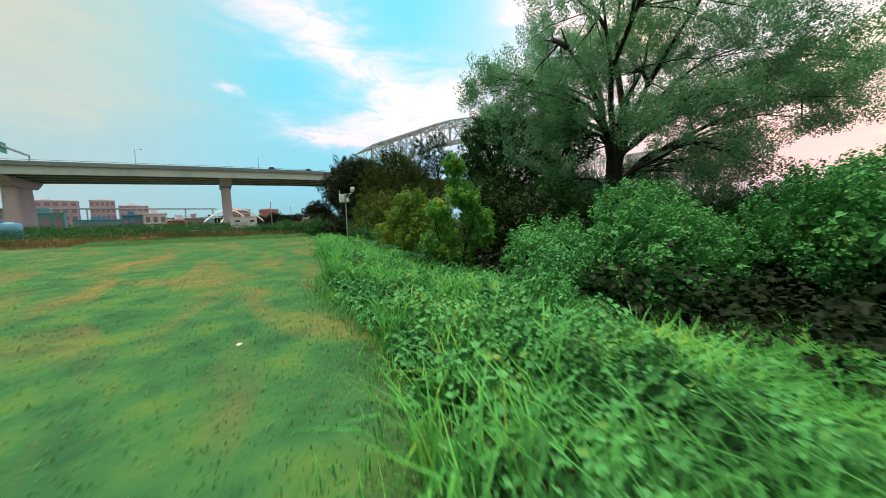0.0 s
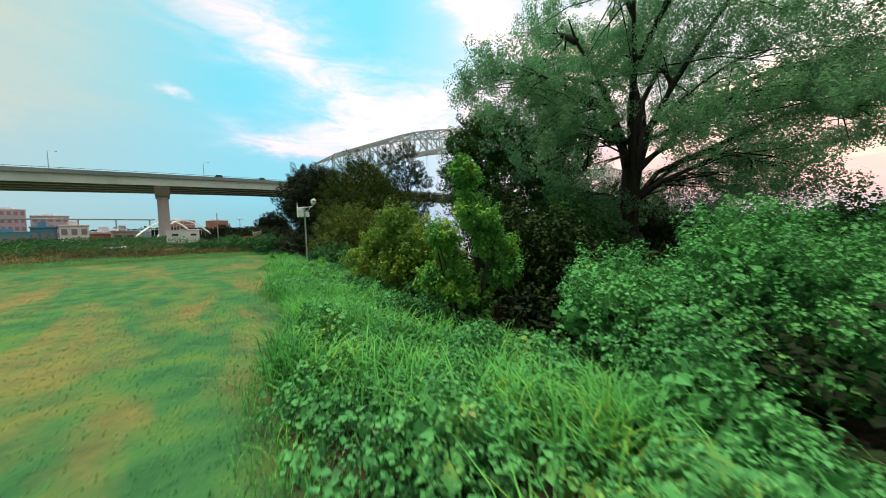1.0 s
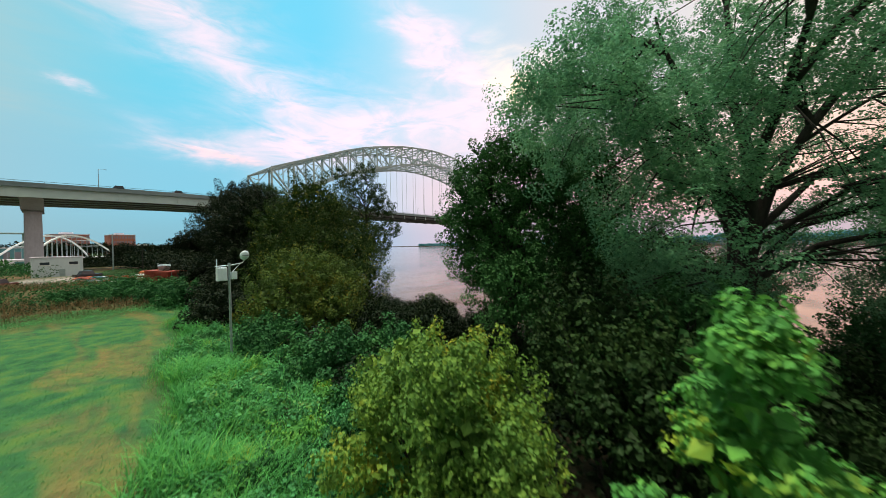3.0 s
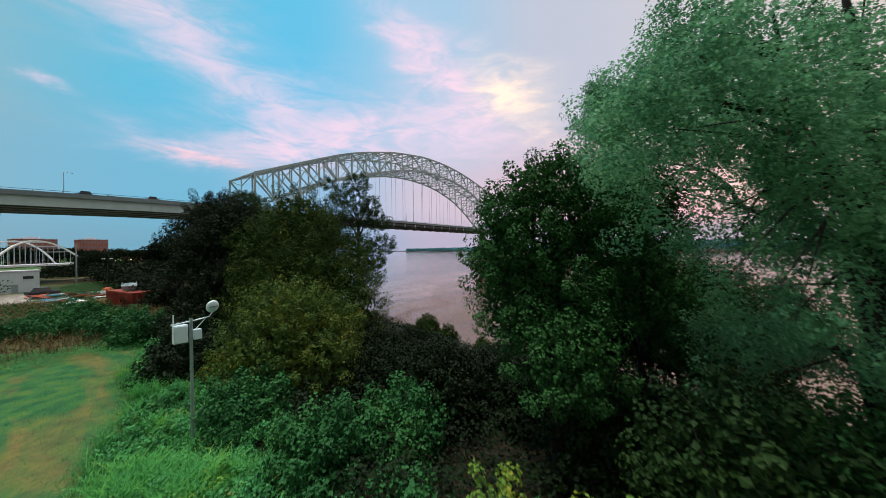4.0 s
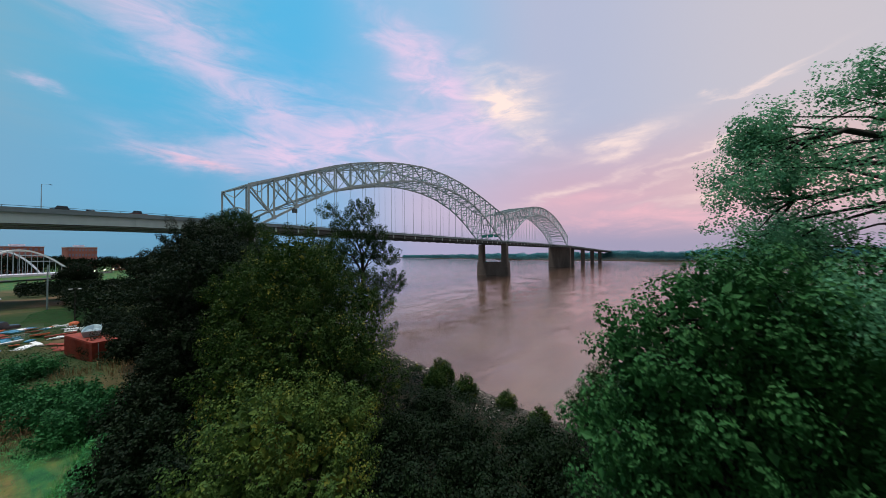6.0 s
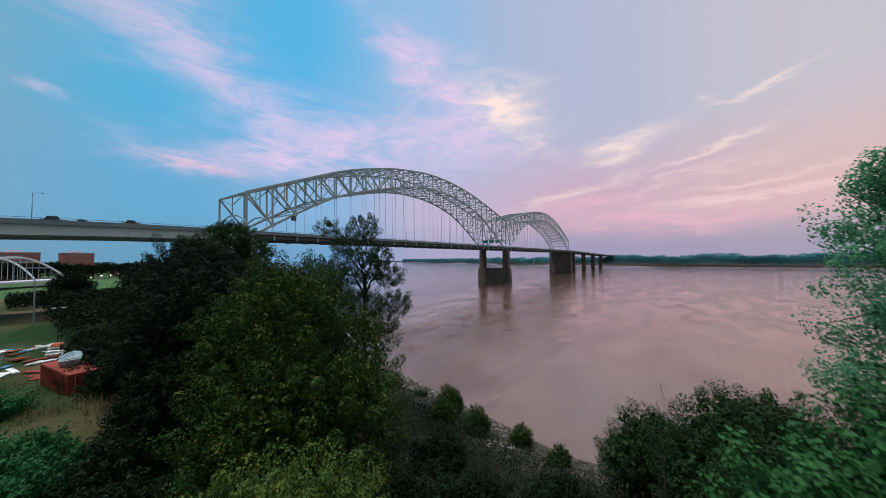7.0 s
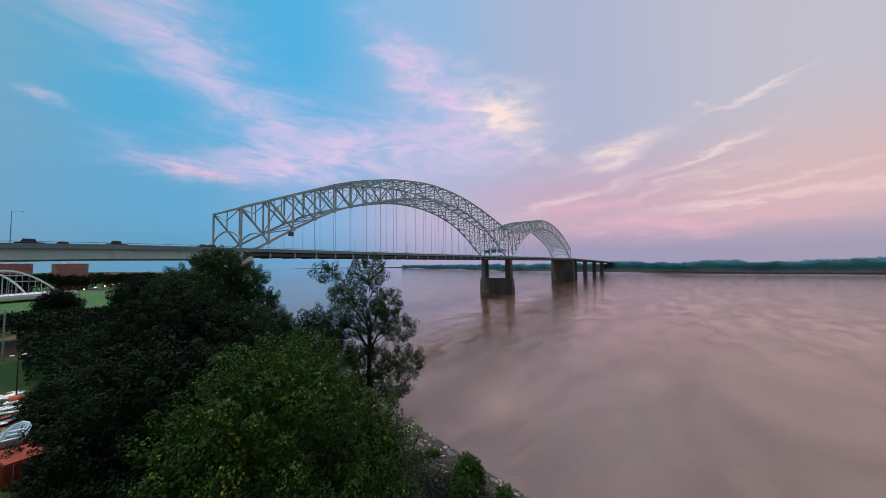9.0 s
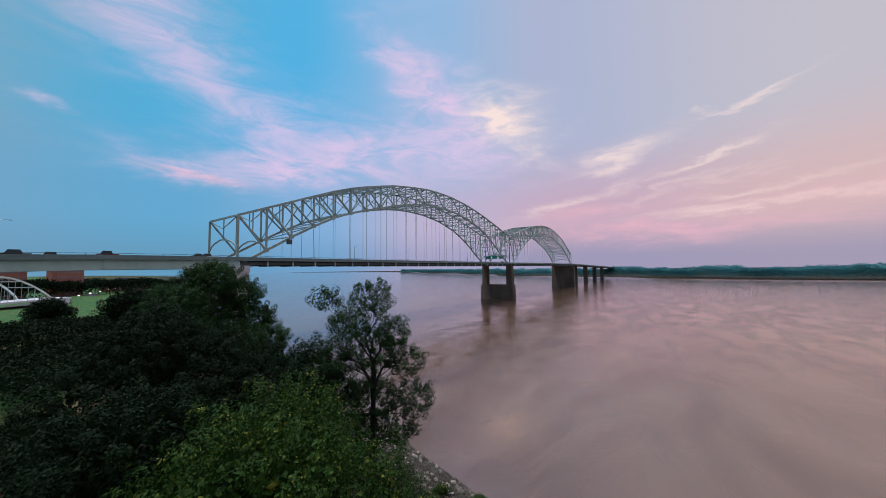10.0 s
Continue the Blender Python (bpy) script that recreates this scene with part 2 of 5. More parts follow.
RUST = material("rusty_red_paint", [(0.13, 0.015, 0.008), (0.21, 0.026, 0.013), (0.30, 0.045, 0.022)], 0.5, 4, 0.75, bump=0.01, bump_scale=12)
POLE = material("galvanised_pole", [(0.22, 0.30, 0.32), (0.34, 0.44, 0.46)], 1.5, 12, 0.5, 0.4)
BRICK = material("brick_wall", [(0.26, 0.09, 0.07), (0.36, 0.14, 0.11), (0.44, 0.20, 0.17)], 0.05, 0.9, 0.9)
GLASS_DARK = material("dark_glass", [(0.02, 0.03, 0.04), (0.05, 0.07, 0.09)], 0.1, 1, 0.1)
BLUE = material("blue_sheet", [(0.03, 0.16, 0.28), (0.06, 0.26, 0.42)], 0.3, 3, 0.6)
GREEN_SIGN = material("green_sign", [(0.01, 0.20, 0.17), (0.02, 0.28, 0.24)], 0.3, 3, 0.5)
ORANGE = material("orange_paint", [(0.42, 0.09, 0.03), (0.55, 0.14, 0.05)], 0.6, 5, 0.6)
WATER = water_material()

PARAPET = material("weathered_parapet", [(0.10, 0.16, 0.18), (0.16, 0.23, 0.26), (0.22, 0.30, 0.33)], 0.1, 1.5, 0.85, streak=(0.4, 1, 1))
LEAF_TREE = leaf_material("bank_tree_leaves", [(0.12, (0.0143, 0.0377, 0.0138)), (0.45, (0.0216, 0.0548, 0.0188)), (0.72, (0.0288, 0.0677, 0.0220)), (0.95, (0.0425, 0.0859, 0.0261))], 0.35, 0.2)
LEAF_COTTON = leaf_material("cottonwood_leaves", [(0.12, (0.0660, 0.2086, 0.1163)), (0.45, (0.1056, 0.3010, 0.1669)), (0.70, (0.1362, 0.3611, 0.1993)), (0.95, (0.1863, 0.3994, 0.2135))], 0.35, 0.5)
LEAF_MIX = leaf_material("slope_tree_leaves", [(0.12, (0.0160, 0.0683, 0.0217)), (0.45, (0.0250, 0.1011, 0.0322)), (0.72, (0.0328, 0.1214, 0.0374)), (0.95, (0.0468, 0.1382, 0.0408))], 0.8, 0.2)
LEAF_MID = leaf_material("green_shrub_leaves", [(0.10, (0.0116, 0.0652, 0.0230)), (0.45, (0.0195, 0.1042, 0.0344)), (0.75, (0.0286, 0.1339, 0.0406)), (0.95, (0.0452, 0.1566, 0.0445))], 0.35, 0.15)
LEAF_YELLOW = leaf_material("yellowing_leaves", [(0.15, (0.0120, 0.0350, 0.0075)), (0.48, (0.0201, 0.0512, 0.0091)), (0.72, (0.0300, 0.0670, 0.0106)), (0.86, (0.1725, 0.1840, 0.0330))], 0.9, 0.15)
LEAF_SHRUB_Y = leaf_material("yellow_green_leaves", [(0.10, (0.0466, 0.1237, 0.0284)), (0.40, (0.0927, 0.2097, 0.0461)), (0.65, (0.1505, 0.2747, 0.0500)), (0.90, (0.2758, 0.2824, 0.0377))], 0.4, 0.25)
LEAF_ORANGE = leaf_material("orange_tinged_leaves", [(0.10, (0.0233, 0.0569, 0.0142)), (0.40, (0.0464, 0.0965, 0.0231)), (0.65, (0.0752, 0.1264, 0.0250)), (0.90, (0.1379, 0.1299, 0.0188))], 0.4, 0.25)
LEAF_VINE = leaf_material("vine_leaves", [(0.10, (0.0323, 0.1529, 0.0578)), (0.40, (0.0527, 0.2595, 0.0914)), (0.70, (0.0744, 0.3246, 0.1106)), (0.97, (0.1290, 0.3334, 0.0883))], 0.6, 0.18)
LEAF_WEED = leaf_material("weed_leaves", [(0.10, (0.0235, 0.1079, 0.0420)), (0.38, (0.0443, 0.2298, 0.0825)), (0.70, (0.0725, 0.3099, 0.1062)), (0.86, (0.1421, 0.2993, 0.0794)), (0.97, (0.1782, 0.1907, 0.0794))], 0.9, 0.18)
LEAF_VINE_Y = leaf_material("yellow_vine_leaves", [(0.10, (0.0391, 0.1663, 0.0473)), (0.45, (0.0707, 0.2857, 0.0677)), (0.68, (0.1149, 0.3447, 0.0677)), (0.93, (0.2642, 0.3588, 0.0473))], 0.8, 0.25)
# Leaves held near black: the bank's deep shade is painted into this colour.
LEAF_SHADED = leaf_material("shrub_leaves", [(0.10, (0.0030, 0.0094, 0.0036)), (0.50, (0.0049, 0.0148, 0.0050)), (0.78, (0.0067, 0.0193, 0.0061)), (0.95, (0.0098, 0.0242, 0.0072))], 0.35, 0.12)
# Distance haze is painted in: leaf colour lifted towards pale teal.
LEAF_HAZED = leaf_material("far_woods", [(0.10, (0.0486, 0.2052, 0.2550)), (0.50, (0.0756, 0.2808, 0.3379)), (0.90, (0.1188, 0.3564, 0.3952))], 0.02, 0.1)
BLADE = leaf_material("tall_grass_blades", [(0.10, (0.0326, 0.1679, 0.0511)), (0.45, (0.0592, 0.3150, 0.0859)), (0.70, (0.0986, 0.3884, 0.0941)), (0.88, (0.2285, 0.4010, 0.0744))], 0.5, 0.35)
BLADE_MOWN = leaf_material("mown_grass_blades", [(0.15, (0.0214, 0.1371, 0.0474)), (0.50, (0.0386, 0.2420, 0.0758)), (0.66, (0.0859, 0.2420, 0.0664)), (0.88, (0.1631, 0.1854, 0.0949))], 0.3, 0.25)
BLADE_DRY = leaf_material("dry_weeds", [(0.15, (0.10, 0.070, 0.035)), (0.50, (0.18, 0.120, 0.060)), (0.90, (0.27, 0.19, 0.10))], 0.15, 0.2)

LEAF_LOW = leaf_material("low_tree_leaves", [(0.12, (0.0085, 0.0261, 0.0082)), (0.45, (0.0131, 0.0379, 0.0116)), (0.72, (0.0175, 0.0469, 0.0132)), (0.95, (0.0271, 0.0592, 0.0161))], 0.35, 0.15)
PALE_BLUE = material("pale_blue_paint", [(0.34, 0.48, 0.56), (0.46, 0.60, 0.66), (0.56, 0.68, 0.72)], 0.6, 5, 0.45)


# ---- building helpers ----
rng = np.random.default_rng(7)


def mesh_from(name, verts, faces, mat, smooth=False):
    """A mesh from vertex rows and equal-sided face rows."""
    verts, faces = np.asarray(verts, np.float32), np.asarray(faces, np.int32)
    me = bpy.data.meshes.new(name)
    me.vertices.add(len(verts))
    me.vertices.foreach_set("co", verts.ravel())
    me.loops.add(faces.size)
    me.loops.foreach_set("vertex_index", faces.ravel())
    me.polygons.add(len(faces))
    me.polygons.foreach_set("loop_start", np.arange(0, faces.size, faces.shape[1], dtype=np.int32))
    me.polygons.foreach_set("use_smooth", np.full(len(faces), bool(smooth)))
    me.update(calc_edges=True)
    if mat:
        me.materials.append(mat)
    return me


def put(name, me, parent=None, m=None, label=""):
    ob = new(name, me)
    if parent:
        ob.parent = parent
    if m is not None:
        ob.matrix_basis = m
    return tagged(ob, label)


def part(name, bm, mat, parent=None, label="", m=None):
    me = bpy.data.meshes.new(name)
    bm.to_mesh(me)
    bm.free()
    me.materials.append(mat)
    return put(name, me, parent, m, label)


def thing(name, x, y, z, label, category, group="", kind="", rz=0):
    ob = new(name)
    ob.empty_display_size = 0.2
    ob.matrix_basis = pose(x, y, z, 0, 0, rz)
    return tagged(ob, label, category, group, kind)


def box_bm(lo, hi, bevel=0.0):
    bm = bmesh.new()
    bmesh.ops.create_cube(bm, size=1)
    c, s = [(a + b) / 2 for a, b in zip(lo, hi)], [b - a for a, b in zip(lo, hi)]
    bmesh.ops.transform(bm, matrix=Matrix.LocRotScale(c, None, s), verts=bm.verts)
    if bevel:
        bmesh.ops.bevel(bm, geom=bm.edges[:], offset=bevel, segments=2, affect="EDGES", profile=0.6)
    return bm


def tube_rows(points, radii, sides=7):
    """Vertices and quads of a tapering tube along points."""
    pts = [Vector(p) for p in points]
    vs, fs = [], []
    for i, p in enumerate(pts):
        d = (pts[min(i + 1, len(pts) - 1)] - pts[max(i - 1, 0)]).normalized()
        s = d.cross(Vector((0.3, 0.2, 1) if abs(d.z) < 0.9 else (1, 0.1, 0))).normalized()
        q = d.cross(s)
        for k in range(sides):
            t = 2 * math.pi * k / sides
            vs.append(p + (s * math.cos(t) + q * math.sin(t)) * radii[i])
    for i in range(len(pts) - 1):
        for k in range(sides):
            k2 = (k + 1) % sides
            fs.append((i * sides + k, i * sides + k2, (i + 1) * sides + k2, (i + 1) * sides + k))
    return vs, fs


def tubes(name, runs, mat, parent=None, label="", sides=7):
    vs, fs = [], []
    for pts, rad in runs:
        v, f = tube_rows(pts, rad, sides)
        o = len(vs)
        vs += v
        fs += [tuple(i + o for i in q) for q in f]
    return put(name, mesh_from(name, vs, fs, mat, True), parent, None, label)


UNIT = {}


def beam(name, p, q, w, h, mat, parent, label=""):
    """A straight box-section member from p to q; all members share one mesh per material."""
    if mat.name not in UNIT:
        bm = bmesh.new()
        bmesh.ops.create_cube(bm, size=1)
        me = bpy.data.meshes.new("member")
        bm.to_mesh(me)
        bm.free()
        me.materials.append(mat)
        UNIT[mat.name] = me
    p, q = Vector(p), Vector(q)
    d = q - p
    rot = d.to_track_quat("X", "Z").to_matrix().to_4x4()
    m = Matrix.Translation((p + q) / 2) @ rot @ Matrix.Diagonal((d.length, w, h, 1))
    return put(name, UNIT[mat.name], parent, m, label)


def leaf_rows(P, size, out=None, droop=0.25, wide=0.7, loose=0.5):
    """Pointed, folded leaves: four corners each, standing at P, their faces turned along out and somewhat loose."""
    n = len(P)
    nn = rng.normal(size=(n, 3)) * (loose if out is not None else 1.0)
    if out is not None:
        nn += out
    nn[:, 2] += 0.3
    nn /= np.linalg.norm(nn, axis=1)[:, None] + 1e-6
    d = rng.normal(size=(n, 3))
    d[:, 2] -= droop * 2
    d -= nn * (d * nn).sum(1)[:, None]
    d /= np.linalg.norm(d, axis=1)[:, None] + 1e-6
    s = np.cross(d, nn)
    size = np.asarray(size).reshape(-1, 1) * np.ones((n, 1))
    mid = P + d * size * 0.42
    lft = mid + s * size * wide * 0.5 + nn * size * 0.10
    rgt = mid - s * size * wide * 0.5 + nn * size * 0.10
    V = np.stack([P, lft, P + d * size, rgt], 1).reshape(-1, 3)
    F = np.arange(4 * n).reshape(n, 4)
    return V, F


def clump_points(lobes, per, spread, density=1.0, inner=0.55, lumps=1.0):
    """Leaf places on shoots that stand apart on the shells of lobes (x, y, z, rx, ry, rz), each a bud of leaves pointing out and up. per: leaves a shoot."""
    P, O, C = [], [], []
    for (x, y, z, rx, ry, rz) in lobes:
        area = (rx * ry + ry * rz + rx * rz) / 3 * 4 * math.pi
        k = max(5, int(area * density * 0.8 / (math.pi * spread * spread)))
        i = np.arange(k) + 0.5
        w, a = 1 - 2 * i / k, i * 2.39996 + rng.uniform(0, 6.28)
        u = np.stack([np.sqrt(1 - w * w) * np.cos(a), np.sqrt(1 - w * w) * np.sin(a), w], 1) + rng.normal(size=(k, 3)) * 0.35 / math.sqrt(k)
        u /= np.linalg.norm(u, axis=1)[:, None]
        r = (inner + (1 - inner) * rng.random(k) ** 0.35) * (1 + lumps * 0.07 * rng.normal(size=k))
        c = u * r[:, None] * (rx, ry, rz) + (x, y, z)
        C.append(c)
        axis = u + np.array([0, 0, 0.8])
        axis /= np.linalg.norm(axis, axis=1)[:, None]
        v = rng.normal(size=(k, per, 3))
        v /= np.linalg.norm(v, axis=2)[:, :, None]
        along = (v * axis[:, None, :]).sum(2, keepdims=True)
        rad = spread * (0.55 + 0.4 * rng.random((k, 1, 1))) * (0.70 + 0.34 * rng.random((k, per, 1)))
        P.append((c[:, None, :] + (v + axis[:, None, :] * along * 0.55) * rad).reshape(-1, 3))
        O.append((v * 1.1 + u[:, None, :] * 0.25).reshape(-1, 3))
    return np.concatenate(P), np.concatenate(O), np.concatenate(C)


def core_points(lobes, size):
    """Large leaves that fill the inside of lobes."""
    P = []
    for (x, y, z, rx, ry, rz) in lobes:
        k = int(15 * (rx * ry * rz) ** (2 / 3) / (size * size))
        u = rng.normal(size=(k, 3))
        u /= np.linalg.norm(u, axis=1)[:, None]
        P.append(u * (0.45 + 0.33 * rng.random((k, 1))) * (rx, ry, rz) + (x, y, z))
    return np.concatenate(P)


def bunches(lobes, n, f, reach=1.28):
    """Each lobe broken up into n smaller, uneven bunches that crowd its shell and end about reach radii out."""
    out = []
    for (x, y, z, rx, ry, rz) in lobes:
        u = rng.normal(size=(n, 3))
        u /= np.linalg.norm(u, axis=1)[:, None]
        u[:, 2] = np.where(u[:, 2] < -0.7, -u[:, 2], u[:, 2])
        for (a, b, c) in u:
            g = f * (0.65 + 0.7 * rng.random())
            d = reach - g * (0.75 + 0.55 * rng.random())
            out.append((x + a * rx * d, y + b * ry * d, z + c * rz * d, rx * g, ry * g, rz * g * 0.9))
    return out


def local(lobes, x, y, z):
    return [(a - x, b - y, c - z, *r) for a, b, c, *r in lobes]


def tree(name, x, y, lobes, leaf, label, per=40, spread=0.55, size=0.22, density=1.0, trunk_r=0.35, lean=(0, 0), group="", inner=0.35, category="tree", twigs=60, fork_z=None, droop=0.25, core=0.5, split=None, rise=()):
    """A broadleaf tree: trunk, limbs to each lobe, twigs to the clumps, leaves in clumps. Lobes are in the world. rise: tops of upright stems that fork from the trunk."""
    z = ground_z(x, y) - 0.15
    top = thing(name, x, y, z, label, category, group)
    lb = local(lobes, x, y, z)
    P, O, C = clump_points(bunches(lb, *split) if split else lb, per, spread, density, inner)
    V, F = leaf_rows(P, size * (0.65 + 0.7 * rng.random(len(P))), O, droop)
    if core:
        K = core_points(lb, core)
        V2, F2 = leaf_rows(K, core * (0.6 + 0.8 * rng.random(len(K))), None, droop)
        V, F = np.concatenate([V, V2]), np.concatenate([F, F2 + len(V)])
    put("crown", mesh_from("crown", V, F, leaf), top)
    ztop = max(l[2] for l in lb)
    zf = (fork_z - z) if fork_z else min(l[2] - l[5] for l in lb) * 0.75 + 0.6
    zf = max(zf, 0.8)
    runs = []
    n = 7
    main = [(lean[0] * (k / n) ** 1.5 + 0.12 * math.sin(2.1 * k), lean[1] * (k / n) ** 1.5 + 0.12 * math.cos(1.7 * k), zf * k / n) for k in range(n + 1)]
    runs.append((main, [trunk_r * (1.5 if k == 0 else 1.12 - 0.25 * k / n) for k in range(n + 1)]))
    f = Vector(main[-1])
    joints = []
    for (a, b, c) in rise:
        e = Vector((a - x, b - y, c - z))
        pts = [f.lerp(e, t) + Vector(((e.x - f.x) * -0.30 * math.sin(math.pi * t) + rng.normal() * 0.18, (e.y - f.y) * -0.30 * math.sin(math.pi * t) + rng.normal() * 0.18, 0)) * (t > 0) for t in (0, 0.15, 0.3, 0.45, 0.6, 0.75, 0.9, 1)]
        r0 = trunk_r * (0.5 + 0.2 * rng.random())
        runs.append((pts, [r0 * (1 - 0.88 * k / 7) for k in range(8)]))
        joints += pts[1:-1]
    for (a, b, c, rx, ry, rz) in lb:
        e = Vector((a, b, c + rz * 0.45))
        want = min(max(c + rz * 0.45 - 0.8 * math.hypot(a, b), zf * 0.5), zf * 0.98)
        s = Vector(main[min(n, max(1, round(n * want / zf)))])
        if joints:
            s = min(joints, key=lambda q: (q - e).length + 2.0 * max(0.0, q.z - (e.z - 0.45 * math.hypot(q.x - e.x, q.y - e.y))))
        L = (e - s).length
        mid = [s.lerp(e, t) + Vector((rng.normal() * 0.07 * L, rng.normal() * 0.07 * L, 0.14 * L * math.sin(math.pi * t) * (-1 if c < zf else 1) + rng.normal() * 0.03 * L)) * (1 if 0 < t < 1 else 0) for t in (0, 0.2, 0.4, 0.6, 0.8, 1)]
        r0 = trunk_r * (0.30 + 0.35 * rng.random()) * (0.55 if joints else 1.0)
        runs.append((mid, [r0 * (1 - 0.85 * t) for t in (0, 0.2, 0.4, 0.6, 0.8, 1)]))
        near = [Vector(q) for q in C if ((q[0] - a) / rx) ** 2 + ((q[1] - b) / ry) ** 2 + ((q[2] - c) / rz) ** 2 < 1.3]
        rng.shuffle(near)
        for q in near[: max(3, twigs // len(lb))]:
            j = mid[int(rng.integers(1, 5))]
            h = j.lerp(q, 0.5) + Vector((0, 0, 0.08 * (q - j).length))
            runs.append(([j, h, q], [r0 * 0.30, r0 * 0.18, 0.012]))
    tubes("trunk", runs, BARK, top, sides=7)
    return top


def shrub(name, x, y, lobes, leaf, label, per=36, spread=0.4, size=0.16, density=1.0, stems=7, group="", inner=0.6, category="shrub", droop=0.2, core=0.3, split=None):
    z = ground_z(x, y) - 0.1
    top = thing(name, x, y, z, label, category, group)
    lb = local(lobes, x, y, z)
    P, O, C = clump_points(bunches(lb, *split) if split else lb, per, spread, density, inner)
    K = core_points(lb, core)
    sz = np.concatenate([size * (0.6 + 0.8 * rng.random(len(P))), core * (0.6 + 0.8 * rng.random(len(K)))])
    P, O = np.concatenate([P, K]), np.concatenate([O, rng.normal(size=K.shape)])
    gz = ground_z(P[:, 0] + x, P[:, 1] + y) - z
    keep = P[:, 2] > gz + 0.02
    P, O, sz = P[keep], O[keep], sz[keep]
    V, F = leaf_rows(P, sz, O, droop, 0.8)
    put("foliage", mesh_from("foliage", V, F, leaf), top)
    runs = []
    for k in range(stems):
        q = C[int(rng.integers(0, len(C)))]
        b = Vector((q[0] * 0.25 + rng.normal() * 0.15, q[1] * 0.25 + rng.normal() * 0.15, 0))
        b.z = float(ground_z(b.x + x, b.y + y) - z) - 0.1
        e = Vector(q)
        runs.append(([b, b.lerp(e, 0.5) + Vector((rng.normal() * 0.2, rng.normal() * 0.2, 0.3)), e], [0.07, 0.045, 0.015]))
    tubes("woody_stem", runs, BARK, top, sides=5)
    return top


# ---- the lie of the land ----
SHORE_Y = [-900, -260, -190, -152, -141, -110, -94, -50, 0, 80, 300, 700, 2500]
SHORE_X = [-60, -24, -20, -18.5, -19.3, -11.5, -7.6, 2, 12, 25, 60, 140, 800]
FAR_Y = [-2500, -900, -430, -270, -70, 140, 500, 900, 2500]
FAR_X = [1500, 1020, 945, 960, 1050, 1060, 1280, 1600, 2600]


def shore_x(y):
    return np.interp(y, SHORE_Y, SHORE_X)


def edge_x(y):
    return -62.2 + 0.225 * (np.asarray(y, float) + 118) + 0.5 * np.sin(np.asarray(y, float) * 0.45)


def ground_z(x, y):
    """Height of the ground: a level field, a bank down to the river, the river's bed, the far shore."""
    x, y = np.asarray(x, float), np.asarray(y, float)
    e = np.minimum(edge_x(y), 60 + 0.05 * y)
    s = np.maximum(shore_x(y), e + 15)
    t = (x - e) / (s - e)
    far_side = np.clip((y + 118) / 10, 0, 1)
    level = 9.65 + far_side * (0.5 + 0.45 * np.sin(x * 0.21 + 1) * np.sin(y * 0.17)) + 0.05 * np.sin(x * 0.7) * np.sin(y * 0.6 + 1)
    level = level - np.clip((y - 20) / 150, 0, 1) * 5.0
    bank = level * (1 - np.clip(t, 0, 1)) ** 0.9 + 0.25 * np.sin(x * 0.8 + y * 0.3) * np.sin(y * 0.9) * np.clip(t * 4, 0, 1) * np.clip((1 - t) * 5, 0, 1)
    z = np.where(t < 0, level, bank)
    z = np.where(t > 1, np.maximum(-4.0, -(x - s) * 0.35), z)
    f = np.interp(y, FAR_Y, FAR_X)
    z = np.where(x > f - 25, np.clip((x - f) * 0.12, -3, 4), z)
    return z


def spaced(lo, hi, a, b, fine, coarse):
    v = list(np.arange(a, b + fine, fine))
    st, p = fine, b
    while p < hi:
        st = min(st * 1.25, coarse)
        p += st
        v.append(p)
    st, p = fine, a
    while p > lo:
        st = min(st * 1.25, coarse)
        p -= st
        v.insert(0, p)
    return np.array(v)


